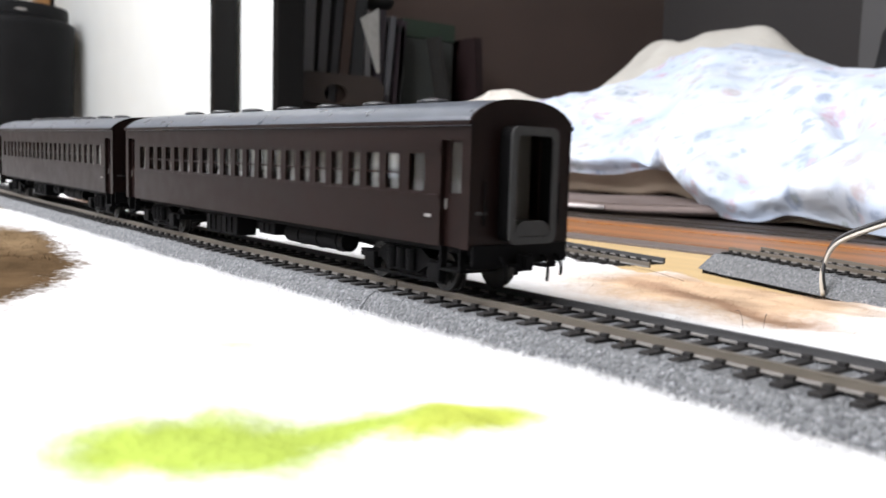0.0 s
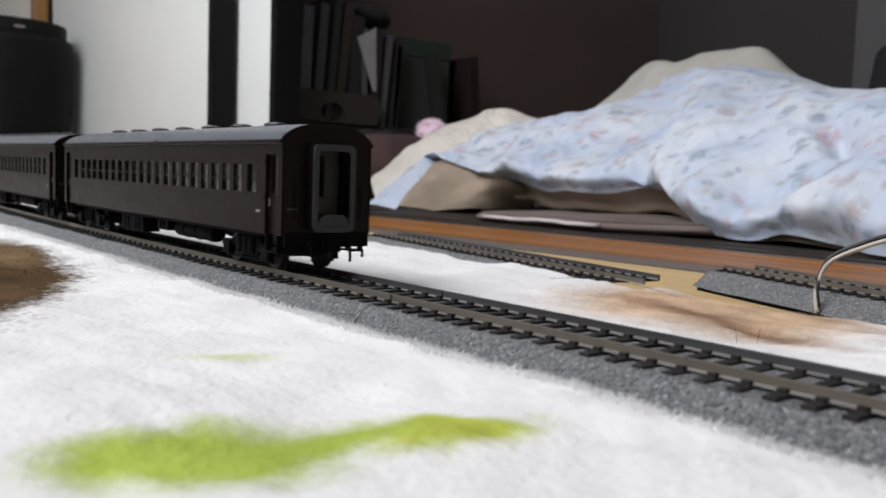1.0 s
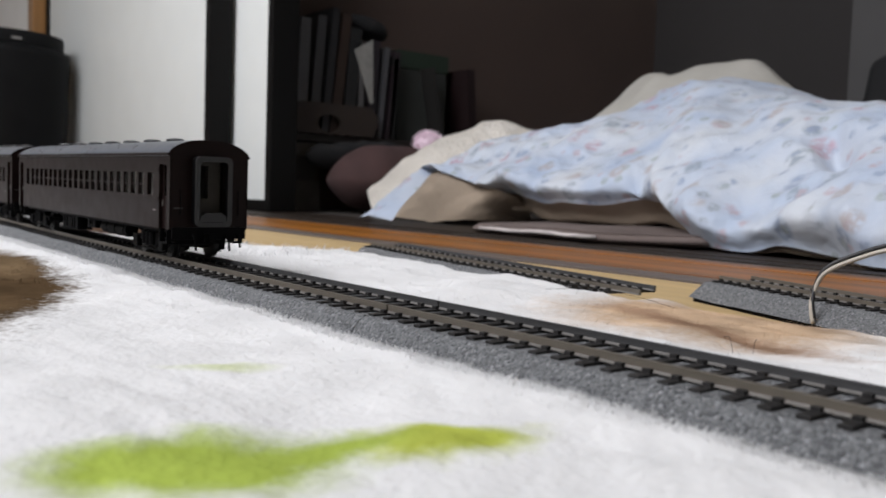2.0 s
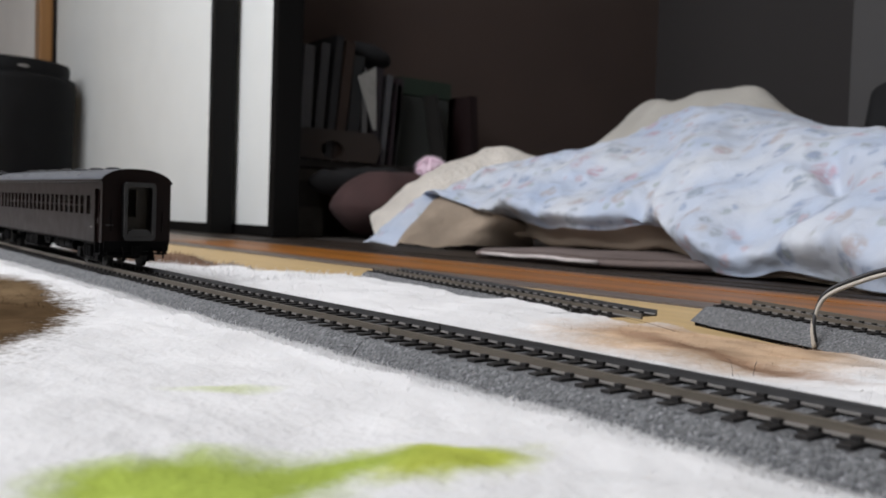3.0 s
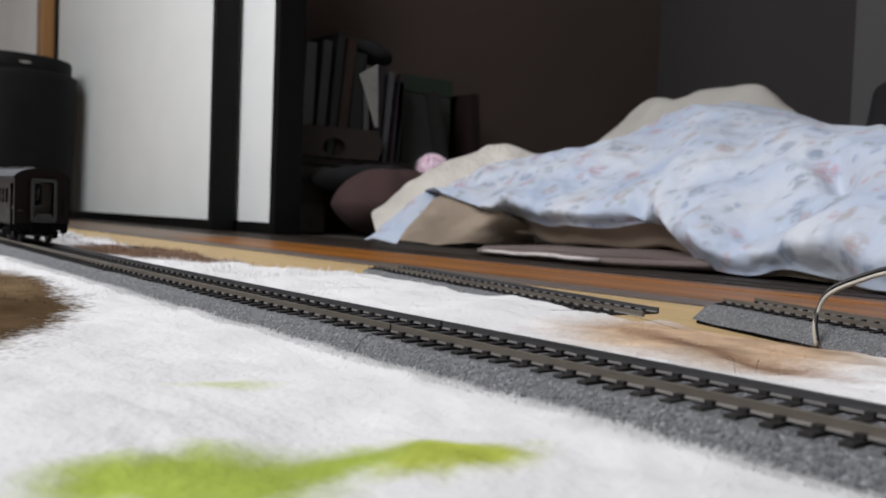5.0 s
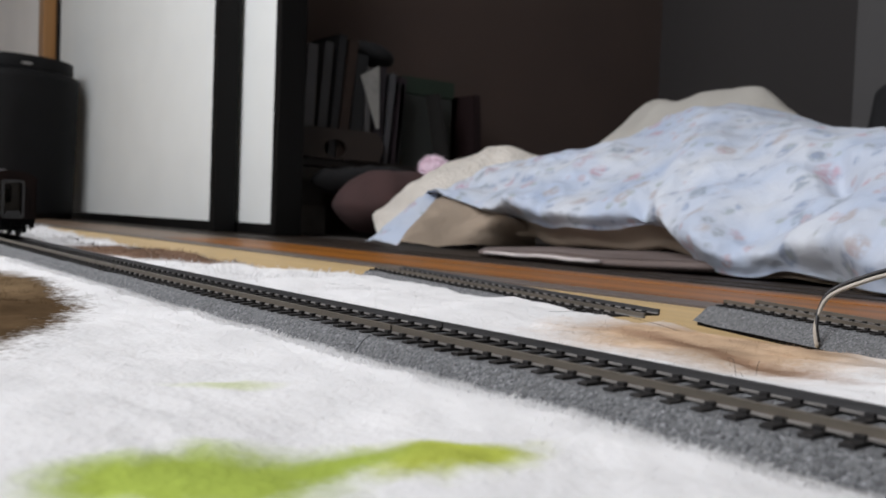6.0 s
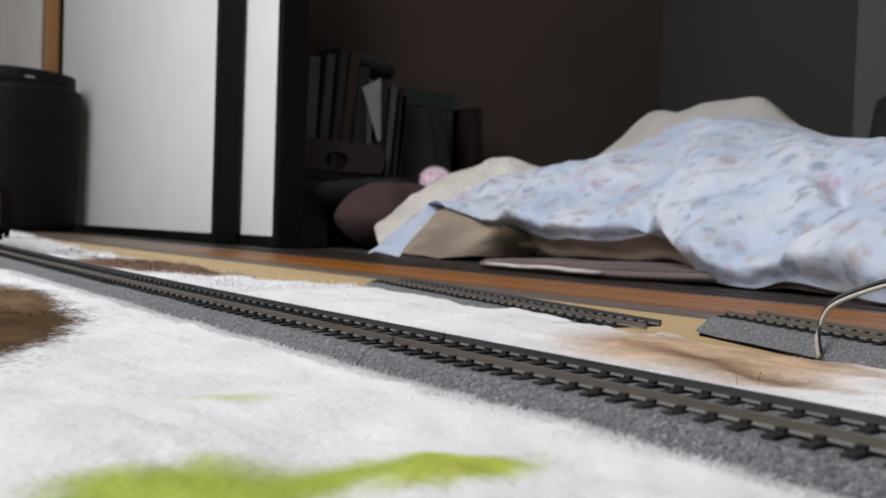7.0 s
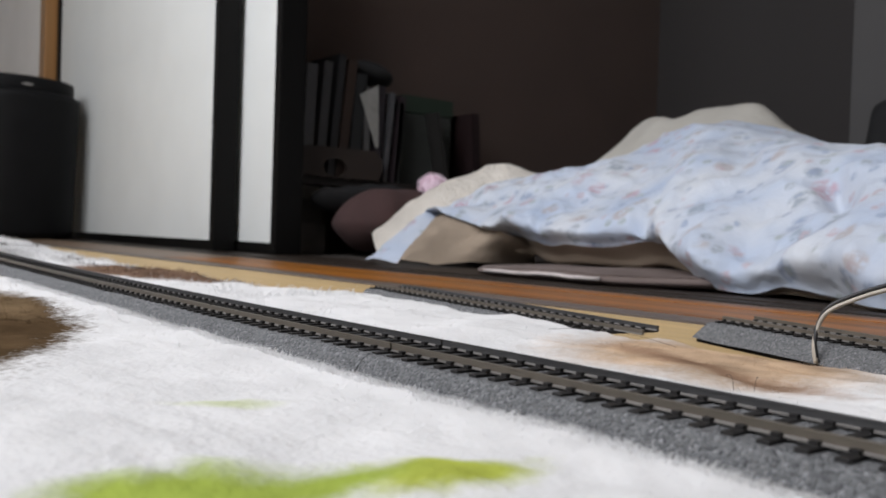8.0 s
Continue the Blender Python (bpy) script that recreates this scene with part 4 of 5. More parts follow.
def rug():
    xs = np.concatenate([np.linspace(RUG_X0, -0.75, 70)[:-1], np.linspace(-0.75, 0.05, 260)[:-1], np.linspace(0.05, RUG_X1, 30)])
    ts = np.concatenate([np.linspace(0, 0.62, 24)[:-1], np.linspace(0.62, 1, 150)])
    rows = []
    for x in xs:
        e = rug_edge(x)
        rows.append([(x, y, rug_z(x, y)) for y in (RUG_Y0 + (e - RUG_Y0) * t for t in ts)])
    r = empty("plush_rug", "white long-pile plush rug with green and brown dyed patches", "rug")
    part("rug_body", rows_mesh(rows), RUG, r, smooth=True)
    # pile: fine tapering hairs, two bent pieces each
    rng = np.random.default_rng(5)
    strands = []

    def pile(count, x0, x1, y0, y1, length, width, sd, lay=0.75):
        px, py = rng.uniform(x0, x1, count), rng.uniform(y0, y1, count)
        keep = np.array([(b > 0.0235 or b < -0.0228) and (b < rug_edge(a)) and not (-0.52 < a < -0.22 and abs(b - (0.1965 - (a + 0.5) * 0.1553)) < 0.0225) for a, b in zip(px, py)])
        px, py = px[keep], py[keep]
        n = len(px)
        pz = np.array([rug_z(a, b) for a, b in zip(px, py)]) - 0.0006
        lean = np.array([3.5 * noise.noise(Vector((a * 26, b * 26, sd))) for a, b in zip(px, py)]) + rng.normal(0, 0.7, n)
        tilt = np.clip(rng.normal(lay, 0.25, n), 0.1, 1.35)
        ln = length * rng.uniform(0.6, 1.25, n)
        dx, dy = np.cos(lean), np.sin(lean)
        face = rng.uniform(0, 2 * np.pi, n)
        wx, wy = np.cos(face) * width, np.sin(face) * width
        v = np.empty((n, 5, 3))
        for k, (h, w) in enumerate(((0, 1), (0, -1), (0.55, 0.7), (0.55, -0.7), (1.0, 0))):
            out = np.sin(tilt * (0.5 + 0.7 * h)) * ln * h
            up = np.cos(tilt * (0.5 + 0.7 * h)) * ln * h
            v[:, k, 0] = px + dx * out + wx * w
            v[:, k, 1] = py + dy * out + wy * w
            v[:, k, 2] = pz + up
        strands.append(v.reshape(-1, 3))

    pile(60000, -0.34, 0.02, -0.155, -0.045, 0.0016, 0.00006, 1.0, 1.1)
    pile(70000, -0.34, 0.02, -0.050, 0.165, 0.0022, 0.00006, 9.0, 1.0)
    pile(90000, -0.80, -0.34, -0.20, 0.19, 0.0026, 0.00011, 2.0, 1.05)
    pile(26000, -1.60, -0.80, -0.15, 0.20, 0.0060, 0.0003, 3.0)
    # taller tufts along the track's near and far edge
    pile(15000, -0.60, 0.0, -0.031, -0.0228, 0.0023, 0.00014, 4.0)
    pile(9000, -0.60, 0.0, 0.0238, 0.033, 0.0040, 0.00009, 6.0)
    # tufts along the far hem and over the brown dyed patch
    pile(7000, -1.30, -0.45, 0.06, 0.15, 0.0052, 0.00022, 8.0)
    v = np.concatenate(strands)
    base = (np.arange(len(v) // 5) * 5)[:, None]
    me = bpy.data.meshes.new("plush_pile")
    me.from_pydata(v.tolist(), [], (base + np.array([0, 1, 3, 2])).tolist() + (base + np.array([2, 3, 4])).tolist())
    me.materials.append(PILE)
    ob = new("plush_pile", me)
    ob.parent = r
    tagged(ob, "fine soft white pile", kind="stuff")


rug()


# ---- bedding ----
HEM = [(-1.155, 0.77, 0.086), (-1.002, 0.75, 0.056), (-0.861, 0.72, 0.042), (-0.75, 0.7, 0.041), (-0.649, 0.69, 0.044), (-0.546, 0.64, 0.011), (-0.470, 0.600, 0.002), (-0.428, 0.594, 0.012), (-0.375, 0.58, 0.007), (-0.310, 0.530, 0.004), (-0.16, 0.48, 0.004), (0.1, 0.48, 0.004)]
MID = [(-1.174, 0.785, 0.088), (-1.06, 0.8, 0.1), (-0.929, 0.785, 0.105), (-0.816, 0.77, 0.108), (-0.714, 0.77, 0.11), (-0.606, 0.72, 0.103), (-0.529, 0.69, 0.085), (-0.456, 0.665, 0.087), (-0.402, 0.65, 0.092), (-0.333, 0.63, 0.093), (-0.2, 0.63, 0.09), (0.1, 0.63, 0.09)]
RIDGE = [(-1.193, 0.8, 0.091), (-1.162, 0.89, 0.132), (-1.066, 0.92, 0.156), (-0.978, 0.95, 0.169), (-0.928, 1.04, 0.209), (-0.878, 1.1, 0.250), (-0.762, 1.05, 0.225), (-0.603, 0.92, 0.183), (-0.522, 0.88, 0.170), (-0.435, 0.86, 0.160), (-0.3, 0.86, 0.155), (0.05, 0.86, 0.155)]


CREASE = Vector((-0.50, 0.86, 0.10)).normalized()


def quilt():
    n, k = 260, 120
    hem, mid, ridge = spline(HEM, n), spline(MID, n), spline(RIDGE, n)
    rows, under = [], []
    for i in range(n):
        h, m, r = hem[i], mid[i], ridge[i]
        h = h + Vector((0, 0.016 * wave(h.x, 0, 0, 16, 2.5), 0.005 * min(1, h.z / 0.03) * wave(h.x, 0, 0, 21, 6.5)))
        back = Vector((r.x + 0.02, r.y + 0.25, r.z - 0.02))
        far = Vector((r.x + 0.05, r.y + 0.5, 0.03))
        face = h.lerp(m, 0.38) + Vector((0.0, -0.040 - 0.012 * wave(h.x, 0, 0, 14, 1.5), 0.0))
        top = m.lerp(r, 0.5) + Vector((0, -0.01, 0.010))
        row = []
        for j, p in enumerate(spline([h, face, m, top, r, back, far], k)):
            t = j / (k - 1)
            amp = min(1, 6 * t) * (1 - 0.6 * t)
            a = wave(p.x, p.y * 0.7, p.z, 5, 12.0)
            f = 0.012 * wave(p.x, p.y, p.z, 7, 2.0) + 0.032 * (0.35 - abs(wave(p.x + 0.05 * a, p.y, p.z, 7, 7.0))) + 0.017 * (0.3 - abs(wave(p.x, p.y + 0.04 * a, p.z, 17, 5.0))) + 0.0065 * (0.3 - abs(wave(p.x, p.y, p.z, 38, 3.0)))
            # the deep tuck where the cover is pulled in
            off = p - Vector((-0.455, 0.735, 0.112))
            along = off.dot(CREASE)
            dent = (off - CREASE * along).length
            f -= 0.060 * math.exp(-(dent / 0.017) ** 2 - (along / 0.12) ** 2)
            # the overlap where the front edge dips to the sill
            over = (i - n * 0.366 - 14 * t) / (n * 0.014)
            f += max(0.0, 1 - t / 0.42) * (0.016 * math.exp(-(over - 1.6) ** 2) - 0.022 * math.exp(-(over + 0.6) ** 2))
            # short upright gathers along the front edge
            f += 0.011 * max(0.0, 1 - t / 0.34) * (0.28 - abs(wave(p.x, 0, p.z * 0.5, 34, 15.0)))
            # gathers above the trailing corner
            f += 0.0025 * max(0.0, 1 - t / 0.35) * math.sin(i * 0.33) * math.exp(-((i - n * 0.55) / (n * 0.06)) ** 2)
            row.append(p + Vector((0, -0.5, 0.8)) * f * amp)
        rows.append(row)
        drop = 0.028 * min(1, h.z / 0.042)
        low = Vector((h.x - 0.002, h.y + 0.008 + 0.9 * drop, h.z - drop))
        tail = Vector((h.x - 0.02, h.y + 0.13, max(0.012, h.z - drop + 0.004)))
        deep = Vector((h.x - 0.04, h.y + 0.45, 0.06))
        urow = []
        for j, p in enumerate(spline([h + Vector((0, 0.0004, 0)), h.lerp(low, 0.5) + Vector((0, 0.004, 0)), low, low.lerp(tail, 0.4), tail, deep], 30)):
            urow.append(p + Vector((0, 0, 0.006 * wave(p.x, p.y, p.z, 12, 9.0) * min(1, j / 6) * min(1, h.z / 0.03))))
        under.append([q if q.z > 0.001 else Vector((q.x, q.y, 0.001)) for q in urow])
    q = empty("quilt", "thick pale blue flowered quilt heaped on a floor bed", "quilt")
    part("cover", rows_mesh(rows), QUILT, q, "pale blue cotton cover with small flowers", smooth=True)
    part("lining", rows_mesh(under), LINING, q, "beige lining turned out along the edge", smooth=True)
    # the turned-over corner that trails onto the sill
    a = [(-1.168, 0.615, 0.003), (-1.185, 0.66, 0.022), (-1.195, 0.71, 0.052), (-1.185, 0.755, 0.083), (-1.165, 0.775, 0.090)]
    b = [(-1.062, 0.606, 0.003), (-1.082, 0.638, 0.026), (-1.112, 0.69, 0.052), (-1.142, 0.735, 0.075), (-1.158, 0.768, 0.089)]
    d = [(-1.025, 0.650, 0.003), (-1.035, 0.675, 0.018), (-1.045, 0.71, 0.036), (-1.035, 0.740, 0.052), (-1.025, 0.753, 0.060)]
    e = [(-1.00, 0.83, 0.003), (-0.985, 0.82, 0.012), (-0.96, 0.79, 0.024), (-0.94, 0.755, 0.037), (-0.93, 0.736, 0.045)]
    A, B, D, E = (spline(v, 22) for v in (a, b, d, e))

    def sheet(p, r, bulge, m):
        out = []
        for i in range(m):
            t = i / (m - 1)
            out.append([x.lerp(y, t) + Vector((0, -1, 0.4)) * (bulge * math.sin(math.pi * t) + 0.016 * (0.3 - abs(wave(x.x + 0.1 * t, x.y, x.z, 22, 4.0))) * math.sin(math.pi * t)) for x, y in zip(p, r)])
        return out
    part("folded_corner", rows_mesh(sheet(A, B, 0.012, 14)), QUILT, q, smooth=True)
    part("turned_lining", rows_mesh(sheet(B, D, 0.016, 16) + sheet(D, E, 0.010, 16)[1:]), LINING, q, smooth=True)


def hump(name, label, category, material, ridge_pts, front, back, n=70, k=36, rough=0.01, seed=1.0, scale=8):
    """A soft heap of cloth: a ridge line with a front and a back slope down to the floor."""
    R = spline(ridge_pts, n)
    rows = []
    for i, r in enumerate(R):
        f = Vector((r.x + front[0], r.y + front[1], max(0.002, r.z * front[2])))
        b = Vector((r.x + back[0], r.y + back[1], max(0.002, r.z * back[2])))
        row = []
        for j, p in enumerate(spline([f, f.lerp(r, 0.6) + Vector((0, -0.01, 0.02 * min(1, r.z / 0.1))), r, b.lerp(r, 0.6) + Vector((0, 0, 0.01)), b], k)):
            w = rough * (wave(p.x, p.y, p.z, scale, seed) + 0.8 * (0.4 - abs(wave(p.x, p.y, p.z, scale * 1.6, seed + 4))) + 0.3 * wave(p.x, p.y, p.z, scale * 5, seed + 2))
            q = p + Vector((0, -0.6, 0.8)) * w * math.sin(math.pi * min(1, max(0, j / (k - 1)))) 
            row.append(Vector((q.x, q.y, max(0.002, q.z))))
        rows.append(row)
    return thing(name, rows_mesh(rows), material, label, category, smooth=True)


def bedding():
    quilt()
    hump("beige_blanket", "fluffy beige blanket bunched up beside the quilt", "blanket", BEIGE,
         [(-1.405, 0.80, 0.045), (-1.398, 0.805, 0.055), (-1.388, 0.82, 0.068), (-1.343, 0.85, 0.111), (-1.304, 0.9, 0.158), (-1.264, 0.95, 0.186), (-1.233, 0.98, 0.190), (-1.19, 1.02, 0.168), (-1.10, 1.08, 0.14)],
         (0.13, -0.085, 0.2), (-0.03, 0.2, 0.1), rough=0.013, seed=3.0)
    hump("pillow", "cream pillow heaped behind the quilt", "pillow", PILLOW_CREAM,
         [(-1.33, 1.3, 0.15), (-1.273, 1.32, 0.214), (-1.245, 1.4, 0.296), (-1.189, 1.4, 0.317), (-1.148, 1.4, 0.308), (-1.120, 1.45, 0.328), (-1.06, 1.45, 0.331), (-0.985, 1.45, 0.331), (-0.92, 1.45, 0.282), (-0.85, 1.42, 0.25), (-0.72, 1.4, 0.2)],
         (0.05, -0.2, 0.5), (0.0, 0.3, 0.05), rough=0.008, seed=6.0)
    # futon under the quilt
    rows = []
    outline = [(0.0, 0.003), (-0.008, 0.006), (-0.010, 0.012), (-0.002, 0.018), (0.03, 0.021), (0.3, 0.024), (0.9, 0.024), (1.0, 0.02), (1.02, 0.003)]
    prof = spline([(0, a, b) for a, b in outline], 40)
    for i in range(90):
        x = -0.88 + 1.16 * i / 89
        y0 = float(np.interp(x, (-0.88, -0.86, -0.81, -0.62, -0.53, -0.45), (0.68, 0.61, 0.565, 0.55, 0.61, 0.67))) + 0.010 * wave(x, 0, 0, 12, 2)
        rows.append([(x, y0 + p.y + 0.006 * wave(x, p.y, p.z, 25, 8), max(0.002, 0.66 * p.z * (0.75 + 0.25 * min(1, i / 8)) * (0.92 + 0.25 * wave(x, p.z * 3, 0, 9, 5)))) for p in prof])
    futon = empty("futon_mattress", "thin mauve futon mattress with pale piping under the quilt", "mattress")
    part("mattress_body", rows_mesh(rows), MATTRESS, futon, smooth=True)
    edge = [Vector(max(row, key=lambda p: -p[1])) for row in rows if -0.81 < row[0][0] < -0.60]
    part("piping", cable([Vector((p.x, p.y - 0.001, p.z + 0.001)) for p in edge], 0.0022), PIPING, futon, "pale cotton piping", smooth=True)


bedding()


# ---- things on the floor ----
def lathe(profile, seg=64):
    bm = bmesh.new()
    rings = [[bm.verts.new((r * math.cos(k * math.tau / seg), r * math.sin(k * math.tau / seg), z)) for k in range(seg)] for r, z in profile]
    for a, b in zip(rings, rings[1:]):
        for k in range(seg):
            bm.faces.new((a[k], a[(k + 1) % seg], b[(k + 1) % seg], b[k]))
    bm.faces.new(rings[0][::-1])
    bm.faces.new(rings[-1])
    return bm


def waste_bin():
    b = empty("waste_bin", "tall black plastic waste bin standing before the sliding door", "waste bin", m=pose(-2.612, 0.388, 0))
    b.scale = (1.215, 1.215, 1.13)
    part("bin_body", lathe([(0.128, 0.0), (0.139, 0.004), (0.1410, 0.02), (0.1495, 0.325), (0.1495, 0.340), (0.143, 0.344), (0.137, 0.335), (0.130, 0.02), (0.12, 0.01)]), BIN_BLACK, b, smooth=True)
    part("bin_rim", lathe([(0.1345, 0.338), (0.1365, 0.345), (0.1370, 0.372), (0.1360, 0.377), (0.134, 0.377), (0.131, 0.345), (0.10, 0.342)]), BIN_BLACK, b, "glossy black inner ring", smooth=True)
    # grip slot as a pale patch, its highlight painted on
    bm = bmesh.new()
    d = Vector((0.995, 0.07, 0)).normalized()
    s = Vector((-d.y, d.x, 0))
    for z, w in ((0.357, 0.012),):
        c = d * 0.1372
        v = [bm.verts.new(c + s * (w * math.cos(k * math.tau / 16)) + Vector((0, 0, z + 0.003 * math.sin(k * math.tau / 16))) + d * (0.0012 - 0.0009 * abs(math.cos(k * math.tau / 16)))) for k in range(16)]
        bm.faces.new(v)
        back = [bm.verts.new(p.co - d * 0.002) for p in v]
        for k in range(16):
            bm.faces.new((v[k], v[(k + 1) % 16], back[(k + 1) % 16], back[k]))
    part("grip_slot", bm, LETTER, b, "grip slot with its white highlight put into the colour")


BOOKS = [  # y along the wall, thickness, depth, height, lean in degrees, colour
    (0.700, 0.026, 0.15, 0.205, 2, (0.62, 0.62, 0.64)), (0.735, 0.022, 0.15, 0.215, 4, (0.34, 0.34, 0.36)),
    (0.768, 0.018, 0.15, 0.235, 5, (0.10, 0.10, 0.11)), (0.795, 0.024, 0.15, 0.228, 6, (0.17, 0.08, 0.045)),
    (0.835, 0.030, 0.16, 0.20, 4, (0.06, 0.065, 0.07)), (0.877, 0.014, 0.15, 0.175, -2, (0.60, 0.58, 0.58)),
    (0.905, 0.018, 0.15, 0.18, 3, (0.10, 0.07, 0.10)), (0.932, 0.012, 0.15, 0.17, 5, (0.50, 0.50, 0.54)),
    (0.962, 0.016, 0.15, 0.165, 6, (0.16, 0.10, 0.13)),
]


def book(y, t, depth, h, lean, color, x, z, label):
    b = empty("book", label, "book", "books on the low shelf", m=pose(x, y, z, -lean, 0, 0))
    # cover colours cut to 12 %, which paints the dimness of the corner
    m = mat("dimmed_book_cover", [0.12 * v for v in color], 0.6, vary=0.15, scale=60)
    bm = bmesh.new()
    for a in (-t / 2, t / 2 - 0.0022):
        box(bm, -depth, 0, a, a + 0.0022, 0, h)
    box(bm, -0.003, 0.0004, -t / 2, t / 2, 0, h)
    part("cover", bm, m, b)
    bm = bmesh.new()
    box(bm, -depth + 0.004, -0.004, -t / 2 + 0.0023, t / 2 - 0.0023, 0.002, h - 0.004)
    part("pages", bm, PAPER, b)
    return b


# paper well below white, shade of the corner included
PAPER = mat("dimmed_paper", (0.24, 0.235, 0.22), 0.9, scale=80)


def shelf_corner():
    # low crate shelf along the brown wall
    s = empty("low_shelf", "low shelf with a rail and oval cut-out, darkened for the dim corner", "shelf")
    y0, y1, top, x0, x1 = 0.715, 1.27, 0.160, -1.745, -1.585
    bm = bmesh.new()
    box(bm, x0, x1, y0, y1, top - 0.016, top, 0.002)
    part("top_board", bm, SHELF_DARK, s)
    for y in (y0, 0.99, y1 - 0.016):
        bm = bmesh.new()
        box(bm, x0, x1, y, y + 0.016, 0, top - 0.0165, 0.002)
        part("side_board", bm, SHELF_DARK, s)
    # front rail with an oval hole, standing in front of the books
    bm = bmesh.new()
    ys, zs = (0.715, 0.925), (0.161, 0.225)
    cy, cz, ry, rz = 0.805, 0.183, 0.028, 0.019
    n = 32
    inner, outer = [], []
    for k in range(n):
        a = k * math.tau / n
        ca, sa = math.cos(a), math.sin(a)
        inner.append((cy + ry * ca, cz + rz * sa))
        ty = ((ys[1] - cy) if ca > 0 else (ys[0] - cy)) / ca if abs(ca) > 1e-6 else 1e9
        tz = ((zs[1] - cz) if sa > 0 else (zs[0] - cz)) / sa if abs(sa) > 1e-6 else 1e9
        t = min(ty, tz)
        outer.append((cy + t * ca, cz + t * sa))
    rings = [[bm.verts.new((x, *p)) for p in q] for x, q in ((-1.584, outer), (-1.576, outer), (-1.576, inner), (-1.584, inner))]
    for a, b in zip(rings, rings[1:] + rings[:1]):
        for k in range(n):
            bm.faces.new((a[k], a[(k + 1) % n], b[(k + 1) % n], b[k]))
    part("front_rail", bm, CRATE_WOOD, s, "wooden rail with an oval hole, darkened for the dim corner")
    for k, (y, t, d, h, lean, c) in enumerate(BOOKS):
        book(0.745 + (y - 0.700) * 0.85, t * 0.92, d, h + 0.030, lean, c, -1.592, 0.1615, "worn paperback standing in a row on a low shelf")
    # tall white paper wedge
    bm = bmesh.new()
    prism(bm, [(0.912, 0.235), (0.920, 0.235), (0.915, 0.372), (0.868, 0.345)], "x", -1.588, -1.586)
    thing("loose_paper", bm, PAPER, "loose white sheet sticking out between the books", "paper")
    # black bag on top
    bm = bmesh.new()
    bmesh.ops.create_icosphere(bm, subdivisions=3, radius=1.0, matrix=Matrix.LocRotScale((-1.645, 0.925, 0.405), Euler((radians(-14), 0, 0)), (0.05, 0.062, 0.020)))
    for v in bm.verts:
        v.co.z += 0.008 * wave(*v.co, 25, 3)
    thing("black_pouch", bm, DARK_CLOTH, "small crumpled black pouch lying on the books", "pouch", smooth=True)
    # green folder, grey boards and a dark red book
    for y, t, h, d, lean, c, lab in ((0.975, 0.012, 0.180, 0.15, 3, (0.11, 0.115, 0.11), "thin grey ring binder on a low shelf"),
                                     (1.125, 0.008, 0.175, 0.15, -12, (0.13, 0.12, 0.11), "grey board leaning on a low shelf"),
                                     (1.215, 0.020, 0.180, 0.15, -4, (0.075, 0.014, 0.018), "dark red hardback book on a low shelf")):
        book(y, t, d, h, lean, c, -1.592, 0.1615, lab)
    bm = bmesh.new()
    box(bm, -1.735, -1.640, 1.02, 1.165, 0.161, 0.330, 0.003)
    thing("file_box", bm, mat("grey_file_box", (0.028, 0.031, 0.028), 0.8, scale=30), "dull grey file box on a low shelf", "box")
    bm = bmesh.new()
    box(bm, -1.738, -1.637, 1.017, 1.168, 0.3305, 0.370, 0.002)
    thing("green_folder", bm, mat("green_folder_card", (0.012, 0.024, 0.014), 0.7, scale=30), "dark green folder lying on a file box", "folder")
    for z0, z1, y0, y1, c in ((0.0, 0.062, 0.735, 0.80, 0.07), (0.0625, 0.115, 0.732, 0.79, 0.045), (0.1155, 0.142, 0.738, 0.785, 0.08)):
        bm = bmesh.new()
        box(bm, -1.735, -1.60, y0, y1, z0, z1, 0.002)
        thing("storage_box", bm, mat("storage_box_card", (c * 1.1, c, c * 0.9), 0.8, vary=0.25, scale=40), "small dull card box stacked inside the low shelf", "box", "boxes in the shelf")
    # cushion and fluffy ball
    bm = bmesh.new()
    bmesh.ops.create_uvsphere(bm, u_segments=48, v_segments=24, radius=1.0)
    for v in bm.verts:
        x, y, z = v.co
        z = math.copysign(abs(z) ** 1.3, z)
        v.co = Vector((-1.48 + 0.085 * x, 0.885 + 0.130 * math.copysign(abs(y) ** 0.8, y), 0.073 + 0.068 * z + 0.008 * y))
        v.co += Vector((1, 0, 1)) * 0.005 * wave(*v.co, 22, 2)
    thing("cushion", bm, PINK, "dusty pink cushion lying on the floor by the shelf", "cushion", smooth=True)
    # added black lump that fills in the shadow behind the cushion
    bm = bmesh.new()
    bmesh.ops.create_icosphere(bm, subdivisions=4, radius=1.0, matrix=Matrix.LocRotScale((-1.555, 0.86, 0.120), Euler((radians(5), 0, 0)), (0.030, 0.130, 0.030)))
    for v in bm.verts:
        v.co += Vector((0.01, 0.006, 0.012)) * wave(*v.co, 22, 6)
    thing("black_bag", bm, DARK_CLOTH, "black lump added for the dark shadow between cushion and shelf", "bag", smooth=True)
    bm = bmesh.new()
    bmesh.ops.create_icosphere(bm, subdivisions=4, radius=1.0, matrix=Matrix.LocRotScale((-0.925, 1.93, 0.20), None, (0.085, 0.09, 0.21)))
    for v in bm.verts:
        v.co += Vector((0.02 * wave(*v.co, 12, 3), 0, 0.015 * wave(*v.co, 14, 8)))
        v.co.z = max(0.0, v.co.z)
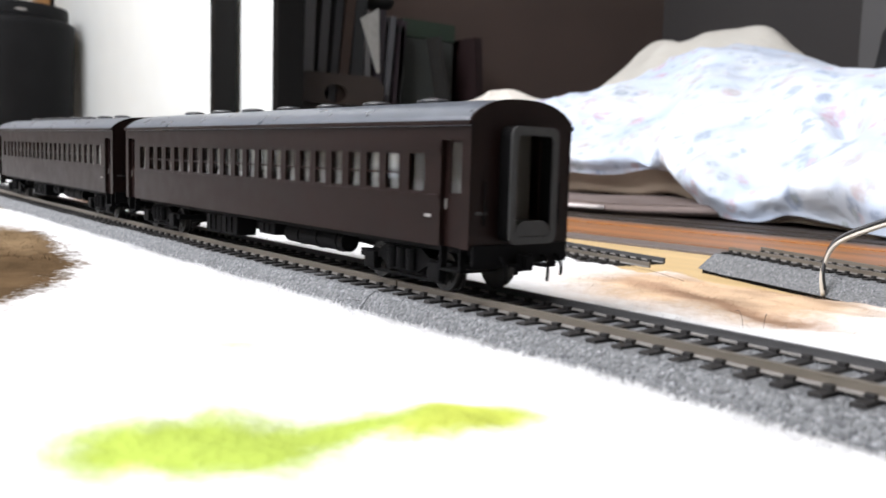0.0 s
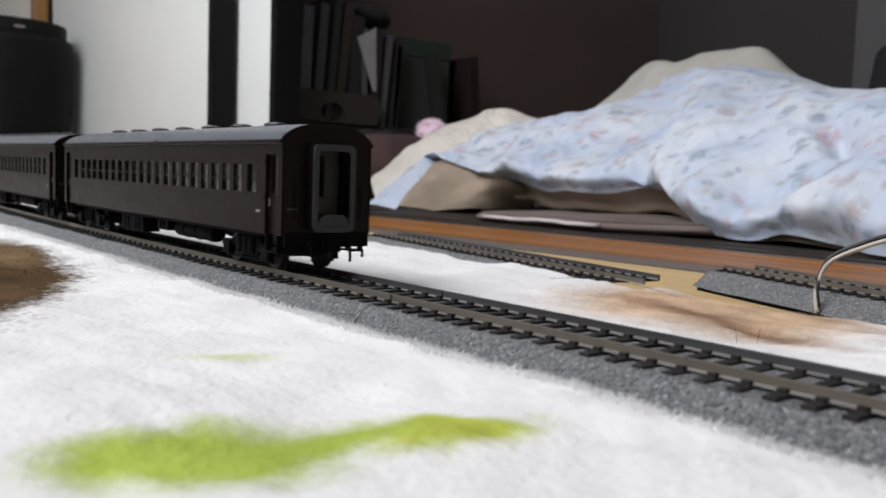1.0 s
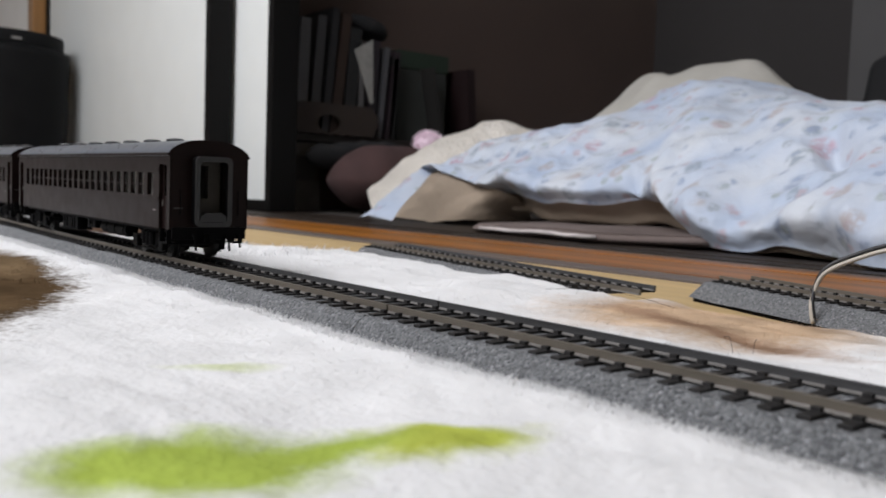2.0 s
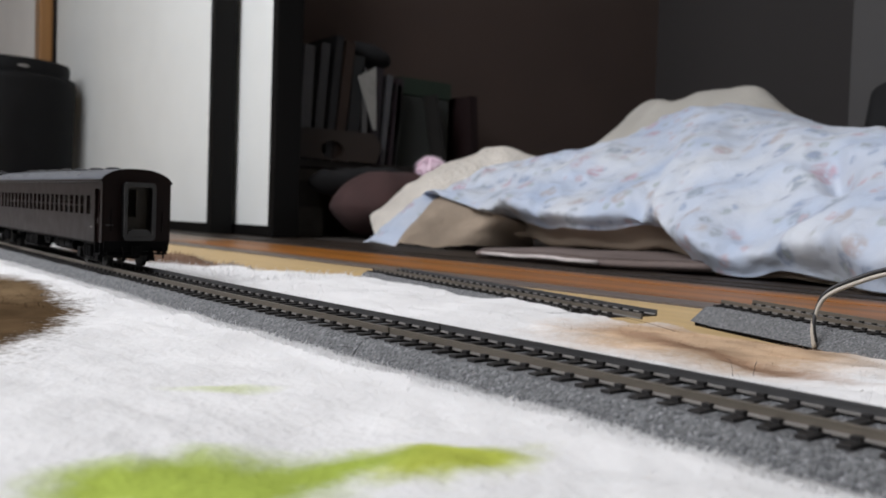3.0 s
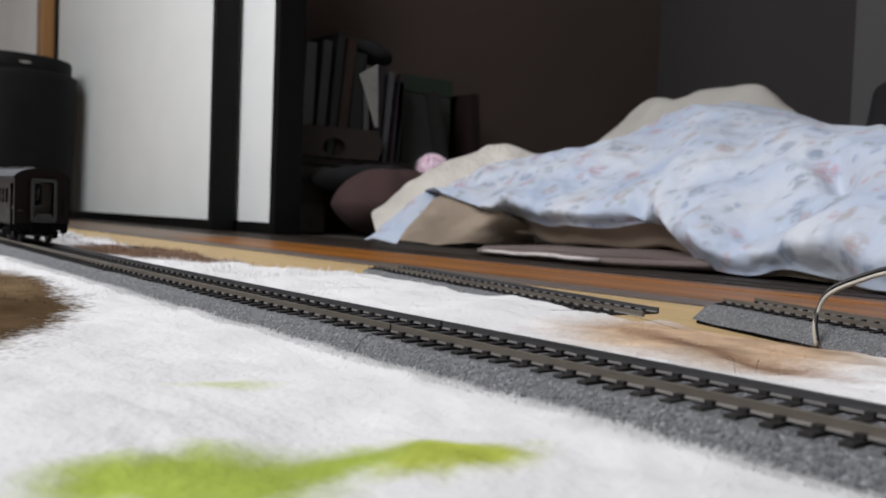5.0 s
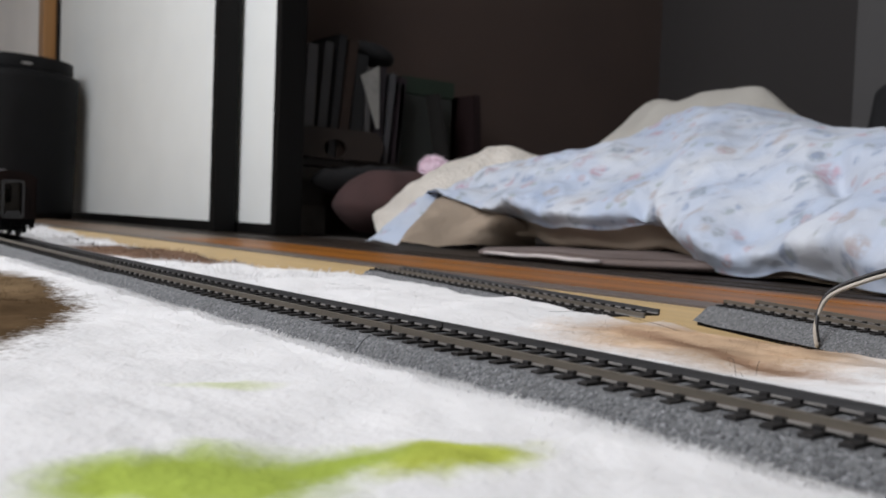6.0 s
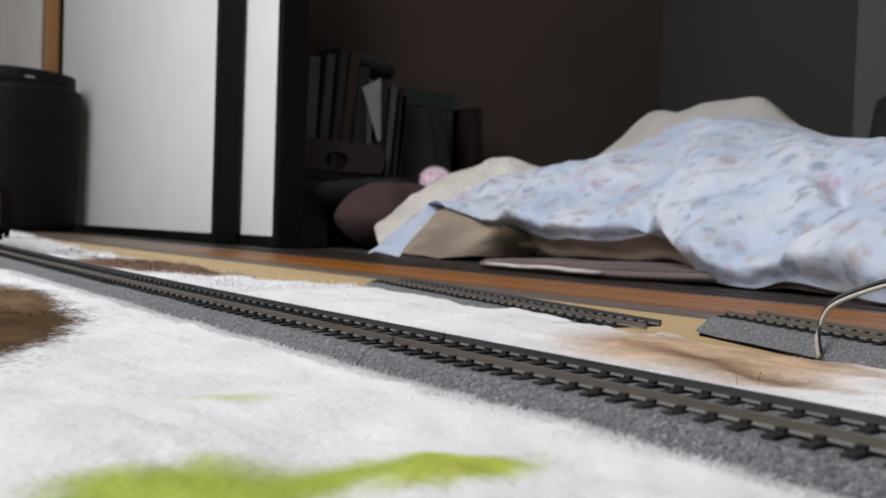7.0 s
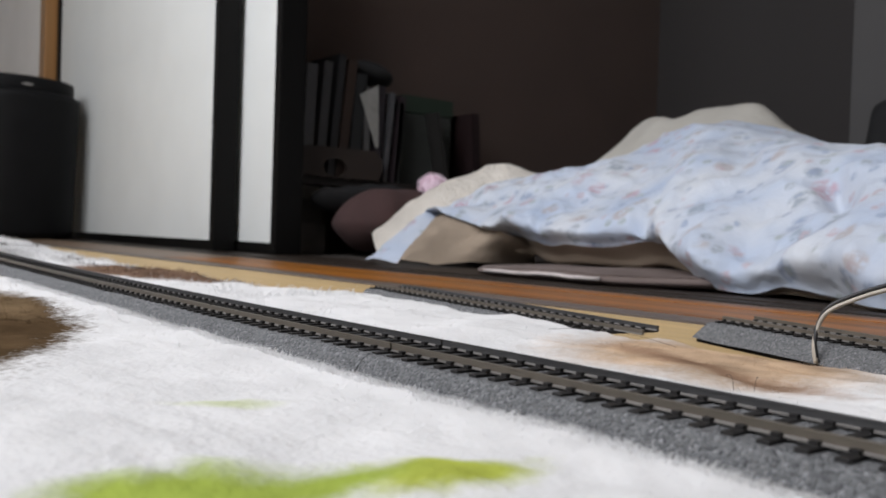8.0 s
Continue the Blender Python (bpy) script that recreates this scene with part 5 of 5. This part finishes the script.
    thing("cloth_bag", bm, DARK_CLOTH, "slumped dark cloth bag standing by the bedroom wall", "bag", smooth=True)
    rng = random.Random(4)
    bm = bmesh.new()
    c = Vector((-1.47, 0.985, 0.143))
    bmesh.ops.create_icosphere(bm, subdivisions=3, radius=0.030, matrix=Matrix.Translation(c))
    for k in range(1400):
        d = Vector((rng.gauss(0, 1), rng.gauss(0, 1), rng.gauss(0, 1))).normalized()
        s = d.orthogonal().normalized() * 0.0009
        a = c + d * 0.029
        tip = c + d * rng.uniform(0.034, 0.040) + Vector((rng.uniform(-1, 1), rng.uniform(-1, 1), rng.uniform(-1, 1))) * 0.003
        bm.faces.new((bm.verts.new(a + s), bm.verts.new(a - s), bm.verts.new(tip)))
    thing("fluffy_ball", bm, PINK_FLUFF, "pale pink fluffy pompom ball on the blanket", "pompom")


def stray_hair(points):
    thing("stray_hair", cable(spline(points, 16), 0.00006, 5), DARK_CLOTH, "single dark stray hair lying on the rug pile", "hair", "stray hairs")


waste_bin()
shelf_corner()
stray_hair([(-0.128, 0.051, 0.0105), (-0.131, 0.055, 0.0125), (-0.135, 0.060, 0.0132), (-0.139, 0.064, 0.0125)])
stray_hair([(-0.125, 0.056, 0.0105), (-0.127, 0.060, 0.0130), (-0.129, 0.064, 0.0132), (-0.131, 0.067, 0.0120)])
stray_hair([(-0.262, 0.108, 0.0105), (-0.240, 0.118, 0.0125), (-0.215, 0.118, 0.0125), (-0.190, 0.110, 0.0115)])
stray_hair([(-0.202, -0.020, 0.0125), (-0.209, -0.0225, 0.0122), (-0.213, -0.0265, 0.0108)])


# ---- movement ----
def motions():
    times = [0.25 * k for k in range(33)]
    for ob, off in ((first_coach, 0.0), (second_coach, COUPLED)):
        walk(ob, [(t, coach_pose(TAIL0 - off - SPEED * t)) for t in times])
    for ws in (wheels_a, wheels_b):
        for w in ws:
            x, y, z = w.location
            rows = []
            for k in range(121):
                t = k / 15
                rows.append((t, pose(x, y, z, 0, -math.degrees(SPEED * t / 0.00525), 0)))
            walk(w, rows)


motions()
